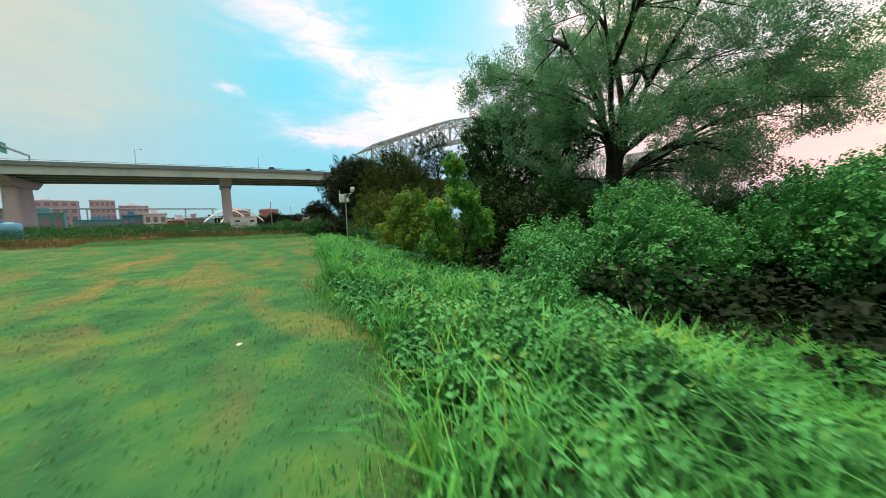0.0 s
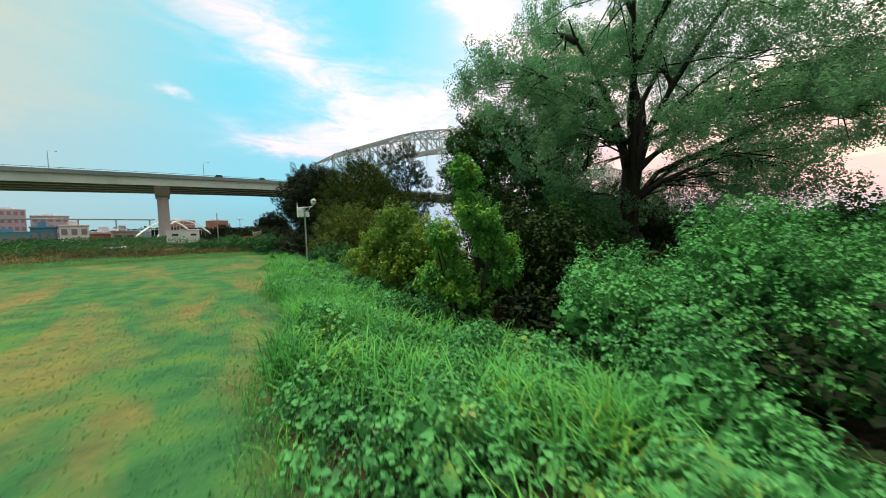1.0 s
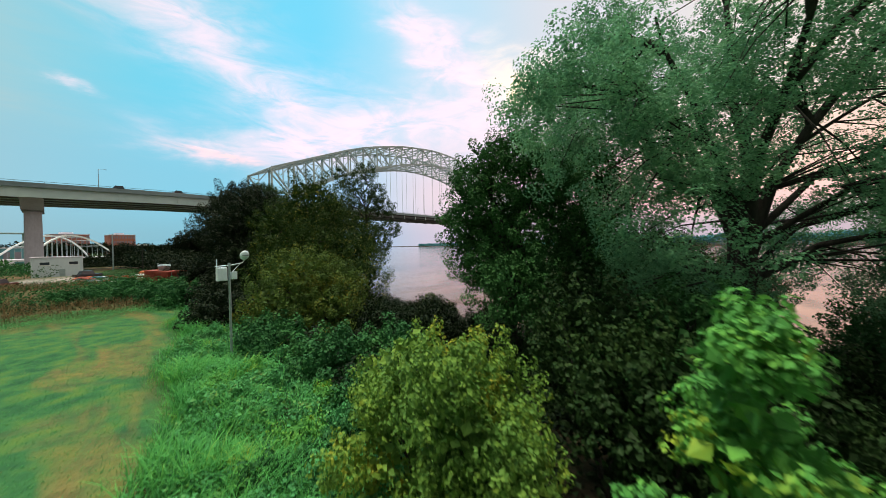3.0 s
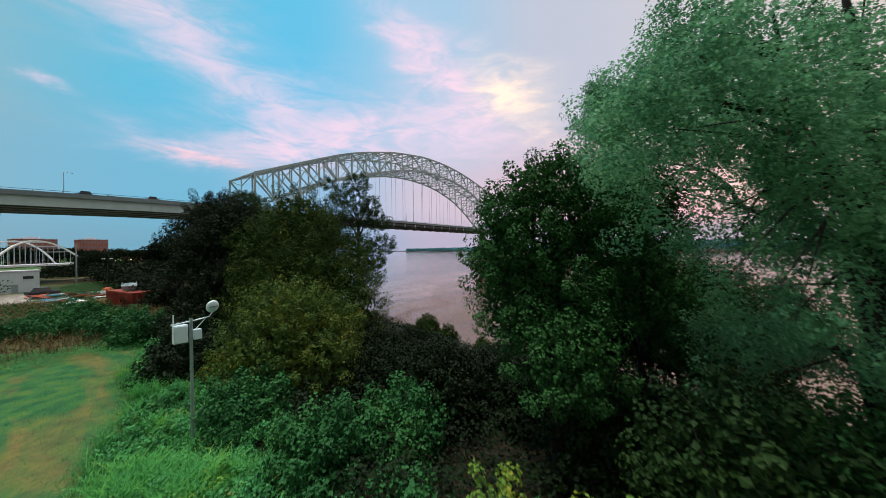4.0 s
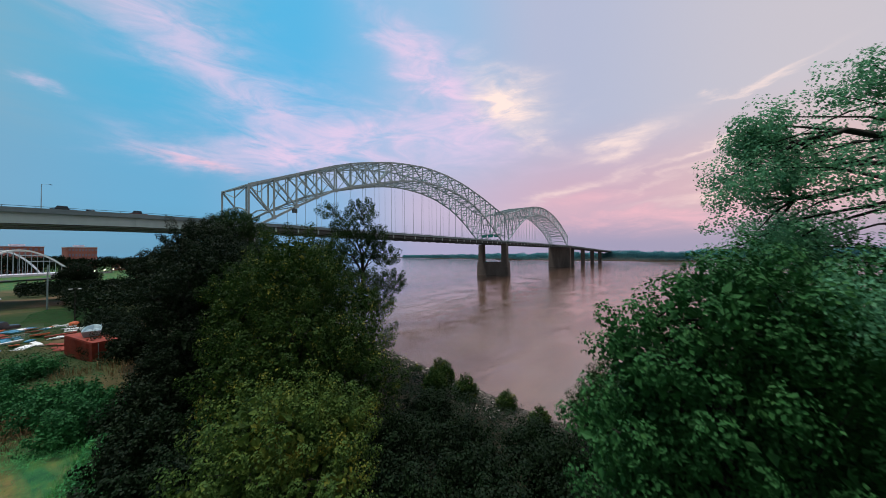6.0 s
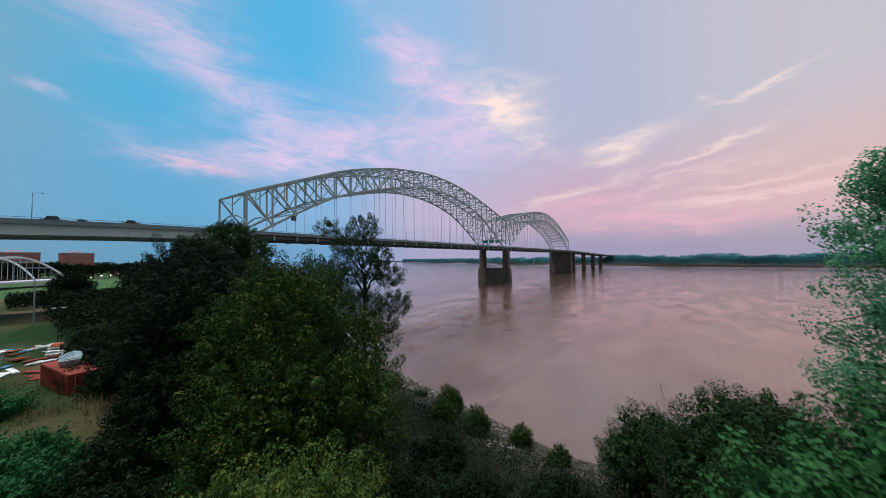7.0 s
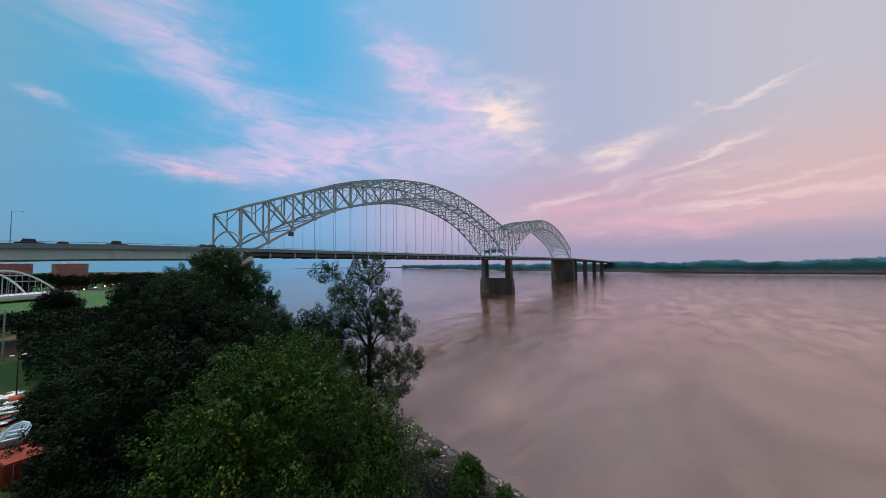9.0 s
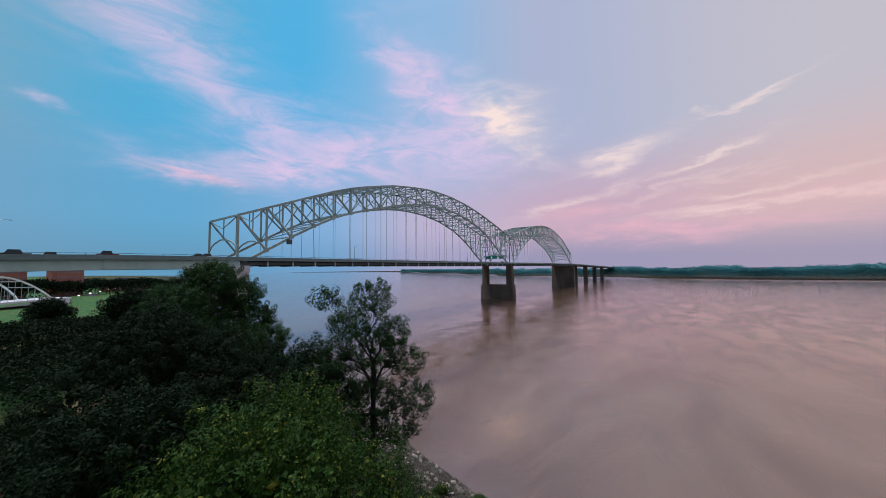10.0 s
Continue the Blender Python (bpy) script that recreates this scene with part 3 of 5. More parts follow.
def ground_material():
    m = bpy.data.materials.new("ground_cover")
    m.use_nodes = True
    nt = m.node_tree
    N, L = nt.nodes.new, nt.links.new
    b = nt.nodes["Principled BSDF"]
    geo = N("ShaderNodeNewGeometry")

    def tex(scale, detail, stretch=None, dist=0.0):
        n = N("ShaderNodeTexNoise")
        v = geo.outputs["Position"]
        if stretch:
            mp = N("ShaderNodeMapping")
            mp.inputs["Rotation"].default_value = (0, 0, radians(-76))
            mp.inputs["Scale"].default_value = stretch
            L(v, mp.inputs[0])
            v = mp.outputs[0]
        L(v, n.inputs["Vector"])
        n.inputs["Scale"].default_value, n.inputs["Detail"].default_value, n.inputs["Distortion"].default_value = scale, detail, dist
        return n.outputs[0]

    def ramp(fac, stops):
        r = N("ShaderNodeValToRGB")
        el = r.color_ramp.elements
        while len(el) < len(stops):
            el.new(0.5)
        for e, (p, c) in zip(el, stops):
            e.position, e.color = p, (*c, 1)
        L(fac, r.inputs[0])
        return r.outputs[0]

    def mix(fac, a, c):
        n = N("ShaderNodeMix")
        n.data_type = "RGBA"
        L(fac, n.inputs[0])
        L(a, n.inputs[6]), L(c, n.inputs[7])
        return n.outputs[2]

    grass = ramp(tex(0.9, 8), [(0.32, (0.012, 0.070, 0.030)), (0.5, (0.024, 0.110, 0.038)), (0.68, (0.060, 0.135, 0.034))])
    straw = ramp(tex(2.5, 6), [(0.35, (0.15, 0.090, 0.036)), (0.65, (0.25, 0.145, 0.056))])
    worn = ramp(tex(0.24, 9, (1.6, 0.5, 1), 0.8), [(0.47, (0, 0, 0)), (0.74, (0.7, 0.7, 0.7))])
    lawn = mix(worn, grass, straw)
    soil = ramp(tex(1.6, 8), [(0.35, (0.014, 0.013, 0.008)), (0.55, (0.03, 0.026, 0.017)), (0.7, (0.055, 0.046, 0.032))])
    rough = ramp(tex(0.05, 6), [(0.36, (0.016, 0.040, 0.012)), (0.50, (0.040, 0.050, 0.018)), (0.62, (0.12, 0.080, 0.045))])
    att = N("ShaderNodeAttribute")
    att.attribute_name = "cover"
    sp = N("ShaderNodeSeparateColor")
    L(att.outputs["Color"], sp.inputs[0])
    c = mix(sp.outputs[0], lawn, soil)
    c = mix(sp.outputs[1], c, rough)
    gravel = ramp(tex(1.2, 8), [(0.35, (0.20, 0.18, 0.17)), (0.65, (0.36, 0.33, 0.32))])
    c = mix(sp.outputs[2], c, gravel)
    L(c, b.inputs["Base Color"])
    b.inputs["Roughness"].default_value = 0.95
    b.inputs["Specular IOR Level"].default_value = 0.15
    bn = N("ShaderNodeBump")
    bn.inputs["Distance"].default_value = 0.06
    L(tex(9, 8), bn.inputs["Height"])
    L(bn.outputs[0], b.inputs["Normal"])
    return m


def build_ground():
    xs = spaced(-4500, 4500, -112, -4, 0.8, 260)
    ys = spaced(-4500, 4500, -196, -84, 1.0, 260)
    X, Y = np.meshgrid(xs, ys)
    Z = ground_z(X, Y)
    V = np.stack([X, Y, Z], 2).reshape(-1, 3)
    nx, ny = len(xs), len(ys)
    i = np.arange((nx - 1) * (ny - 1))
    r, c = i // (nx - 1), i % (nx - 1)
    a = r * nx + c
    me = mesh_from("ground", V, np.stack([a, a + 1, a + 1 + nx, a + nx], 1), ground_material(), True)
    col = me.color_attributes.new("cover", "FLOAT_COLOR", "POINT")
    x, y = V[:, 0], V[:, 1]
    u = x - edge_x(y)
    bankc = np.clip((u + 0.4) / 1.2, 0, 1)
    park = np.clip((y - 150) / 30, 0, 1) * np.clip((x + 150) / 30, 0, 1) * (x < 120)
    bankc = bankc * (1 - park)
    rough = np.clip((y + 119) / 3, 0, 1) * (u < 2) * (1 - park)
    lot = np.clip(1.6 - np.hypot((x + 70.0) / 9.0, (y + 57.0) / 9.5) * 1.4 + 0.2 * np.sin(x * 0.9) * np.sin(y * 0.7), 0, 1)
    out = np.stack([bankc, rough, lot, np.ones_like(u)], 1).astype(np.float32)
    col.data.foreach_set("color", out.ravel())
    tagged(put("ground", me), "mown grass field with worn straw-coloured patches above a river bank", "ground", "", "structure")
    W = [(-4500, -4500, 0), (4500, -4500, 0), (4500, 4500, 0), (-4500, 4500, 0)]
    tagged(put("water", mesh_from("water", W, [(0, 1, 2, 3)], WATER)), "wide muddy river reflecting a pink evening sky", "river", "", "structure")


build_ground()

# ---- the bridge ----
PANEL, SPAN, WIDE = 11.43, 274.32, 30.0
TOP_X = [0, 11.4, 22.9, 35, 47, 58.5, 70, 94, 124, 140, 162, 187, 211, 240, 262, 274.4]
TOP_Z = [57.5, 62.1, 66.8, 71.7, 76.5, 80.4, 83.6, 89.2, 92.9, 93.4, 92.6, 89.6, 85.0, 78.0, 72.2, 70.6]
LOW_X = [0, 11.4, 22.9, 35, 47, 58.5, 70, 83, 95, 112, 125, 141, 160, 181, 205, 221, 238, 256, 274.4]
LOW_Z = [36.6, 43.2, 50.0, 56.6, 62.4, 66.4, 69.6, 73.0, 76.3, 79.6, 81.2, 82.0, 81.2, 78.6, 72.3, 66.0, 57.0, 45.5, 36.6]
DECK = 39.0


def truss_span(start, flip):
    sp = thing("arch_span", start, 0, 0, "grey steel through-arch truss span with hangers carrying a road", "bridge", "arch spans of the bridge")
    xs = [k * PANEL for k in range(25)]
    f = (lambda x: SPAN - x) if flip else (lambda x: x)
    tops = [float(np.interp(f(x), TOP_X, TOP_Z)) for x in xs]
    lows = [float(np.interp(f(x), LOW_X, LOW_Z)) for x in xs]
    for y in (0.0, WIDE):
        T = [Vector((x, y, z)) for x, z in zip(xs, tops)]
        B = [Vector((x, y, z)) for x, z in zip(xs, lows)]
        for k in range(24):
            beam("top_chord", T[k], T[k + 1], 0.9, 1.0, STEEL, sp)
            beam("bottom_chord", B[k], B[k + 1], 0.9, 1.1, STEEL, sp)
            if k < 7 or (k < 12 and k % 2 == 0):
                p, q = T[k], B[k + 1]
            elif k >= 17 or (k >= 12 and k % 2 == 1):
                p, q = B[k], T[k + 1]
            else:
                p, q = B[k], T[k + 1]
                if k >= 12:
                    p, q = T[k], B[k + 1]
            beam("diagonal", p, q, 0.6, 0.7, STEEL, sp)
            h = (p + q) / 2
            # half-panel struts
            tm = (T[k] + T[k + 1]) / 2
            beam("strut", h, tm, 0.35, 0.4, STEEL, sp)
        for k in range(25):
            beam("vertical", B[k], T[k], 0.65, 0.75, STEEL, sp)
            if DECK + 2 < lows[k]:
                beam("hanger", (xs[k], y, DECK), (xs[k], y, lows[k]), 0.14, 0.14, STEEL, sp)
            g = 1.9 if k < 9 or k > 15 else 1.4
            beam("gusset_plate", (xs[k] - g / 2, y, lows[k] + 0.2), (xs[k] + g / 2, y, lows[k] + 0.2), 1.0, g, STEEL, sp)
    for k in range(25):
        a, b = Vector((xs[k], 0, tops[k])), Vector((xs[k], WIDE, tops[k]))
        c, d = Vector((xs[k], 0, lows[k])), Vector((xs[k], WIDE, lows[k]))
        beam("cross_strut", a, b, 0.5, 0.6, STEEL, sp)
        if lows[k] > DECK + 6:
            beam("cross_strut", c, d, 0.45, 0.5, STEEL, sp)
        # sway frame down to a curved portal above the traffic
        floor = max(lows[k], DECK + 8.5)
        mid = Vector((xs[k], WIDE / 2, max(tops[k] - 4.5, floor)))
        for y0 in (0, WIDE):
            beam("sway_brace", (xs[k], y0, tops[k]), mid, 0.3, 0.35, STEEL, sp)
        if lows[k] <= DECK + 8:
            pts = [(xs[k], WIDE * t, DECK + 4.0 + 5.2 * math.sin(math.pi * t) ** 0.6) for t in (0, 0.08, 0.2, 0.4, 0.6, 0.8, 0.92, 1)]
            for p, q in zip(pts, pts[1:]):
                beam("portal_arch", p, q, 0.4, 0.6, STEEL, sp)
        else:
            for y0 in (0, WIDE):
                beam("sway_brace", (xs[k], y0, floor), mid, 0.3, 0.35, STEEL, sp)
        if k < 24:
            for (zz, t) in ((tops, 0.35), (lows, 0.35)):
                if zz is lows and (lows[k] < DECK + 8 or lows[k + 1] < DECK + 8):
                    continue
                beam("lateral_brace", (xs[k], 0, zz[k]), (xs[k + 1], WIDE, zz[k + 1]), t, t, STEEL, sp)
                beam("lateral_brace", (xs[k], WIDE, zz[k]), (xs[k + 1], 0, zz[k + 1]), t, t, STEEL, sp)
    return sp


truss_span(0, False)
truss_span(SPAN, True)


def road_z(x):
    return float(np.interp(x, [-420, -145, -75, -35, 560, 1100], [29.0, 36.3, 38.3, 39.2, 39.2, 31.0]))


def deck_run(name, stations, lo, hi, mat, y0, y1, parent, label=""):
    """A straight-sided slab that follows the road's height between stations."""
    vs, fs = [], []
    for x in stations:
        z = road_z(x)
        vs += [(x, y0, z + lo), (x, y1, z + lo), (x, y1, z + hi), (x, y0, z + hi)]
    for k in range(len(stations) - 1):
        o = 4 * k
        fs += [(o + i, o + (i + 1) % 4, o + 4 + (i + 1) % 4, o + 4 + i) for i in range(4)]
    n = len(vs)
    fs += [(0, 1, 2, 3), (n - 4, n - 1, n - 2, n - 3)]
    return put(name, mesh_from(name, vs, fs, mat), parent, None, label)


road = thing("bridge_deck", 0, 0, 0, "long highway deck with pale steel girders and a concrete parapet", "bridge")
ST_A = list(np.linspace(-420, 0, 22))
ST_M = list(np.linspace(0, 548.64, 10))
ST_B = list(np.linspace(548.64, 1120, 12))
deck_run("road_slab", ST_A + ST_M[1:] + ST_B[1:], -0.45, 0.0, ASPHALT, -2.2, 32.2, road)
for yy in (-2.6, 32.2):
    deck_run("parapet", ST_A + ST_M[1:] + ST_B[1:], -0.75, 0.75, PARAPET, yy, yy + 0.4, road)
    y1 = yy + 0.2
    for xx in np.arange(-420, 560, 6.0):
        z = road_z(xx)
        if yy < 0 and -160 < xx < 560:
            beam("rail_post", (xx, y1, z + 0.75), (xx, y1, z + 1.25), 0.10, 0.10, STEEL_DARK, road)
    deck_run("hand_rail", ST_A + ST_M[1:] + ST_B[1:], 1.2, 1.3, STEEL_DARK, y1 - 0.06, y1 + 0.06, road)
for yy in (-1.6, 6.5, 14.5, 22.5, 30.6):
    deck_run("girder", ST_A, -3.9, -0.46, GIRDER, yy, yy + 0.9, road)
    deck_run("girder", ST_B, -2.2, -0.46, STEEL_DARK, yy, yy + 0.9, road)
# Dark sheet between the girders, the deck's shade put into its colour.
deck_run("shaded_soffit", ST_A, -3.6, -3.3, STEEL_DARK, -0.4, 30.4, road)
for yy in (-1.2, 8, 15, 22, 30.4):
    deck_run("stringer", ST_M, -2.5, -1.3, STEEL_DARK, yy, yy + 0.7, road)
for k in range(49):
    xx = k * PANEL
    beam("floor_beam", (xx, -1, DECK - 1.6), (xx, 31, DECK - 1.6), 0.6, 2.2, STEEL_DARK, road)
    beam("beam_end", (xx, -1.75, DECK - 2.9), (xx, -1.75, DECK - 0.8), 0.5, 0.5, GIRDER, road)
for xx in np.arange(-140, 0, 17.0):
    z = road_z(xx)
    beam("girder_stiffener", (xx, -1.72, z - 3.7), (xx, -1.72, z - 0.8), 0.25, 0.25, GIRDER, road)


def column_bm(x0, x1, y0, y1, z0, z1, flare=1.0, bevel=0.3):
    bm = box_bm((x0, y0, z0), (x1, y1, z1), 0)
    cx, cy = (x0 + x1) / 2, (y0 + y1) / 2
    for v in bm.verts:
        if v.co.z < (z0 + z1) / 2:
            v.co.x, v.co.y = cx + (v.co.x - cx) * flare, cy + (v.co.y - cy) * flare
    bmesh.ops.bevel(bm, geom=bm.edges[:], offset=bevel, segments=2, affect="EDGES")
    return bm


for x in (-7, -74.8, -142.5, -211, -280, -349):
    z = road_z(x) - 3.9
    g = float(ground_z(x, 15)) - 0.5
    p = thing("approach_pier", x, 15, 0, "pale concrete hammerhead pier under the highway deck", "bridge pier", "approach piers")
    part("column", column_bm(-1.9, 1.9, -6.5, 6.5, g, z - 3.2, 1.12), CONCRETE, p)
    bm = box_bm((-2.5, -16, z - 3.4), (2.5, 16, z), 0)
    for v in bm.verts:
        if v.co.z < z - 1:
            v.co.y *= 0.62
    bmesh.ops.bevel(bm, geom=bm.edges[:], offset=0.2, segments=2, affect="EDGES")
    part("pier_cap", bm, CONCRETE, p)
p = thing("river_pier", 0, 15, 0, "concrete pier at the foot of the arch", "bridge pier", "river piers")
for yy in (-15, 15):
    part("column", column_bm(-3.2, 3.2, yy - 3.5, yy + 3.5, float(ground_z(0, 15 + yy)) - 1, 36.4, 1.05), CONCRETE, p)
part("pier_cap", column_bm(-3.5, 3.5, -19, 19, 33.5, 36.45, 1.0), CONCRETE, p)
p = thing("river_pier", SPAN, 15, 0, "dark twin-column river pier on a solid wall base", "bridge pier", "river piers")
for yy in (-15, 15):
    part("column", column_bm(-3.0, 3.0, yy - 3.2, yy + 3.2, 14, 36.4, 1.05), PIER_DARK, p)
part("base_wall", column_bm(-4.2, 4.2, -19.5, 19.5, -3, 15.5, 1.04, 0.6), PIER_DARK, p)
p = thing("river_pier", 2 * SPAN, 15, 0, "dark solid wall river pier", "bridge pier", "river piers")
part("wall", column_bm(-4.0, 4.0, -19.5, 19.5, -3, 36.4, 1.03, 0.6), PIER_DARK, p)
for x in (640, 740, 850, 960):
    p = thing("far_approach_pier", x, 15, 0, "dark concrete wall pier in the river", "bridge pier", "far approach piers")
    part("wall", column_bm(-1.2, 1.2, -4.5, 4.5, -3, road_z(x) - 2.2, 1.0), PIER_DARK, p)

# ---- trees on the bank ----
tree("cottonwood_tree", -51.4, -170.5,
     [(-46.6, -163.4, 25.6, 4.0, 3.2, 3.4), (-46.4, -160.2, 25.2, 2.6, 2.2, 2.6), (-47.4, -159.9, 27.6, 2.2, 1.9, 1.8), (-45.0, -160.4, 22.6, 3.0, 2.4, 2.2), (-46.0, -163.6, 28.8, 3.0, 2.8, 2.2), (-52.8, -164.0, 26.0, 3.3, 3.1, 3.4), (-54, -162.8, 22.8, 3.1, 2.9, 3.0), (-58.6, -164.2, 22.3, 2.6, 2.6, 2.4), (-55, -168, 17.6, 4.4, 4, 2.8), (-47.5, -177, 19.5, 4.5, 3, 1.4), (-53, -175.5, 18, 4.5, 4, 2.6), (-50, -171, 29.4, 6.8, 5.8, 4.9), (-57, -170, 25, 4.5, 4.5, 4.3), (-44.5, -168, 25, 6, 6, 5),
      (-45, -177, 22, 7, 6, 4.5), (-58, -177, 24, 5, 5, 4.3), (-50, -179, 26, 7, 6, 5), (-45, -179.5, 21.5, 4.5, 3.5, 1.4), (-51, -171, 21.5, 6, 6, 4.5), (-56, -165.5, 20, 4, 3.5, 3.2), (-43, -174, 17.5, 4, 4, 1.6), (-44, -180.5, 18.6, 4, 3, 1.8), (-50.5, -177, 15.6, 3.4, 3, 1.9), (-48.5, -173, 14.6, 4.6, 4.6, 2.4), (-52.5, -167, 14.2, 3.6, 3.4, 2.4)],
     LEAF_COTTON, "large spreading cottonwood with a dark forked trunk and grey-green leaves", per=170, spread=0.66, size=0.12, density=0.40, trunk_r=0.75, lean=(0.6, 0.5), fork_z=12.2, twigs=300, core=0, inner=0.5, split=(11, 0.42, 1.18),
     rise=[(-49.4, -169.2, 31), (-53.6, -166.6, 27.5), (-56.2, -171.6, 26), (-46.2, -171.0, 28), (-50.4, -176.4, 28), (-46.8, -164.4, 27.5)])
tree("bank_tree", -53.0, -158.6,
     [(-53.6, -157.6, 22.4, 1.5, 1.4, 1.4), (-53.9, -156.2, 20.8, 1.9, 1.8, 1.7), (-52.6, -159.0, 22.6, 1.9, 1.8, 1.7), (-54.2, -155.6, 18.2, 1.9, 1.8, 1.8), (-53.2, -157.6, 19.4, 2.4, 2.3, 2.2),
      (-51.8, -160.2, 21.0, 2.4, 2.3, 2.2), (-53.6, -156.6, 15.8, 2.4, 2.3, 2.4), (-52.0, -159.2, 17.2, 2.9, 2.7, 2.8), (-50.4, -156.6, 15.2, 2.8, 2.6, 2.8), (-54.6, -159.6, 14.0, 2.6, 2.5, 2.8)],
     LEAF_MIX, "round leafy tree on the slope beside the cottonwood", per=170, spread=0.62, size=0.14, density=0.75, trunk_r=0.35, fork_z=11, inner=0.6, core=0.3)
tree("slope_tree", -48.0, -162.0,
     [(-48.6, -160.8, 19.6, 2.5, 2.2, 2.3), (-47.2, -162.4, 22.0, 2.4, 2.2, 2.0), (-50.2, -162.6, 16.6, 2.8, 2.4, 2.6), (-46.2, -161.4, 17.0, 2.6, 2.3, 2.5), (-44.4, -162.8, 19.8, 2.4, 2.2, 2.2), (-48.2, -164.6, 14.4, 2.8, 2.6, 2.6)],
     LEAF_MIX, "leafy green tree crowding the slope under the cottonwood", per=120, spread=0.6, size=0.14, density=0.7, trunk_r=0.25, fork_z=12, inner=0.6, core=0.3, group="trees on the slope")
tree("yellowing_tree", -49.0, -124.0,
     [(-48.6, -126, 22.6, 5.0, 4.6, 4.2), (-44, -120, 20.5, 5, 5, 5.2), (-51, -121, 18.5, 4, 4.6, 4.6), (-41.5, -126, 16, 4.4, 4.6, 6), (-50, -130, 15, 5, 4, 5.5), (-53, -126, 13, 4, 4, 5), (-46, -131, 12, 5.5, 4.5, 6), (-49, -115, 19.5, 4, 4, 4)],
     LEAF_YELLOW, "dense round tree with yellowing green leaves", per=230, spread=1.0, size=0.17, density=0.72, trunk_r=0.4, fork_z=9, inner=0.72, core=0.4)
tree("slim_tree", -32.6, -117.2,
     [(-32.3, -116.7, 31.0, 2.5, 2.5, 2.3), (-35.9, -113.2, 31.2, 1.5, 1.5, 1.2), (-35.1, -115.7, 28.5, 2.2, 2.2, 1.9), (-31.0, -118.6, 27.2, 2.2, 2.2, 1.9), (-32.3, -116.7, 25.3, 2.9, 2.9, 2.6),
      (-30.3, -120.0, 24.0, 2.1, 2.1, 1.8), (-29.7, -120.6, 20.0, 2.3, 2.3, 1.9), (-35.3, -113.7, 24.8, 2.3, 2.3, 2.0), (-35.0, -114.4, 21.0, 2.4, 2.4, 2.0), (-32.3, -116.7, 20.0, 3.0, 3.0, 2.7),
      (-33.5, -115.6, 16.2, 2.9, 2.9, 2.5), (-30.9, -119.4, 16.8, 2.2, 2.2, 1.8)],
     LEAF_TREE, "tall slim young tree with airy grey-green crown", per=130, spread=0.62, size=0.18, density=0.75, trunk_r=0.3, fork_z=24, twigs=160, inner=0.35, core=0)
tree("bank_tree", -30.0, -64.0,
     [(-30, -64, 33, 5.5, 5.5, 3.8), (-23.5, -61, 29, 5.5, 5, 3.6), (-37, -66, 28.5, 5.5, 5, 4), (-30, -60, 25.5, 8, 7, 4.5), (-19.5, -60, 23, 5, 5, 3.6), (-38, -68, 22, 7, 6, 5), (-28, -68, 19, 8, 6, 5), (-17, -63, 17.5, 5, 5, 4)],
     LEAF_TREE, "spreading broadleaf tree near the water", per=200, spread=0.95, size=0.24, density=0.75, trunk_r=0.45, fork_z=17, inner=0.5)
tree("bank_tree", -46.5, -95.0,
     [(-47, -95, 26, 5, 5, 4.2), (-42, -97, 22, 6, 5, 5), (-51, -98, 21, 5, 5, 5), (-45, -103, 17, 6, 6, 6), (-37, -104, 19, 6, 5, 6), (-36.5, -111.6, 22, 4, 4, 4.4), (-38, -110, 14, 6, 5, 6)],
     LEAF_SHADED, "dense green tree on the river bank, deep shade painted into its leaves", per=230, spread=0.95, size=0.2, density=0.8, trunk_r=0.4, fork_z=11, inner=0.75)
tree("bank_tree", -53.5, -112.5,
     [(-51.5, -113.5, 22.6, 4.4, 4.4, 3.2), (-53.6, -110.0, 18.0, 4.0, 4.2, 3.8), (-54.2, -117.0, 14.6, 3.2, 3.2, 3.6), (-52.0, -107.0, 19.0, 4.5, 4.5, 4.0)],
     LEAF_SHADED, "spreading tree between the field and the river, deep shade painted into its leaves", per=190, spread=0.9, size=0.2, density=0.8, trunk_r=0.35, fork_z=12, inner=0.7)
tree("orange_tinged_tree", -56.5, -138.0,
     [(-56.5, -137.5, 13.8, 3.6, 3.4, 2.8), (-59.5, -139, 11.5, 3, 3, 2.8), (-53, -138, 12.3, 3.4, 3.2, 3.0), (-56, -141, 10.5, 3.6, 3, 3)],
     LEAF_ORANGE, "low tree whose leaves turn orange and yellow", per=150, spread=0.7, size=0.16, density=0.75, trunk_r=0.2, fork_z=9.5, inner=0.7)
for (x, y, zt, r) in ((-33.6, -157.2, 17.0, 4.6), (-28.5, -151.5, 12.4, 3.6), (-36, -164.5, 18.5, 5.0), (-27, -160, 15.0, 4.5), (-30, -170, 16, 5.5), (-40.5, -158.5, 17, 4.2)):
    tree("bank_tree", x, y, [(x, y, zt - r * 0.62, r * 0.8, r * 0.8, r * 0.62), (x - r * 0.5, y + r * 0.4, zt - r * 1.05, r * 0.7, r * 0.7, r * 0.6), (x + r * 0.5, y - r * 0.3, zt - r * 1.0, r * 0.75, r * 0.7, r * 0.6), (x, y + r * 0.3, zt - r * 1.6, r * 0.9, r * 0.85, r * 0.75)],
         LEAF_LOW, "leafy tree low on the river bank", per=150, spread=0.62, size=0.135, density=0.75, trunk_r=0.22, inner=0.6, group="low bank trees")
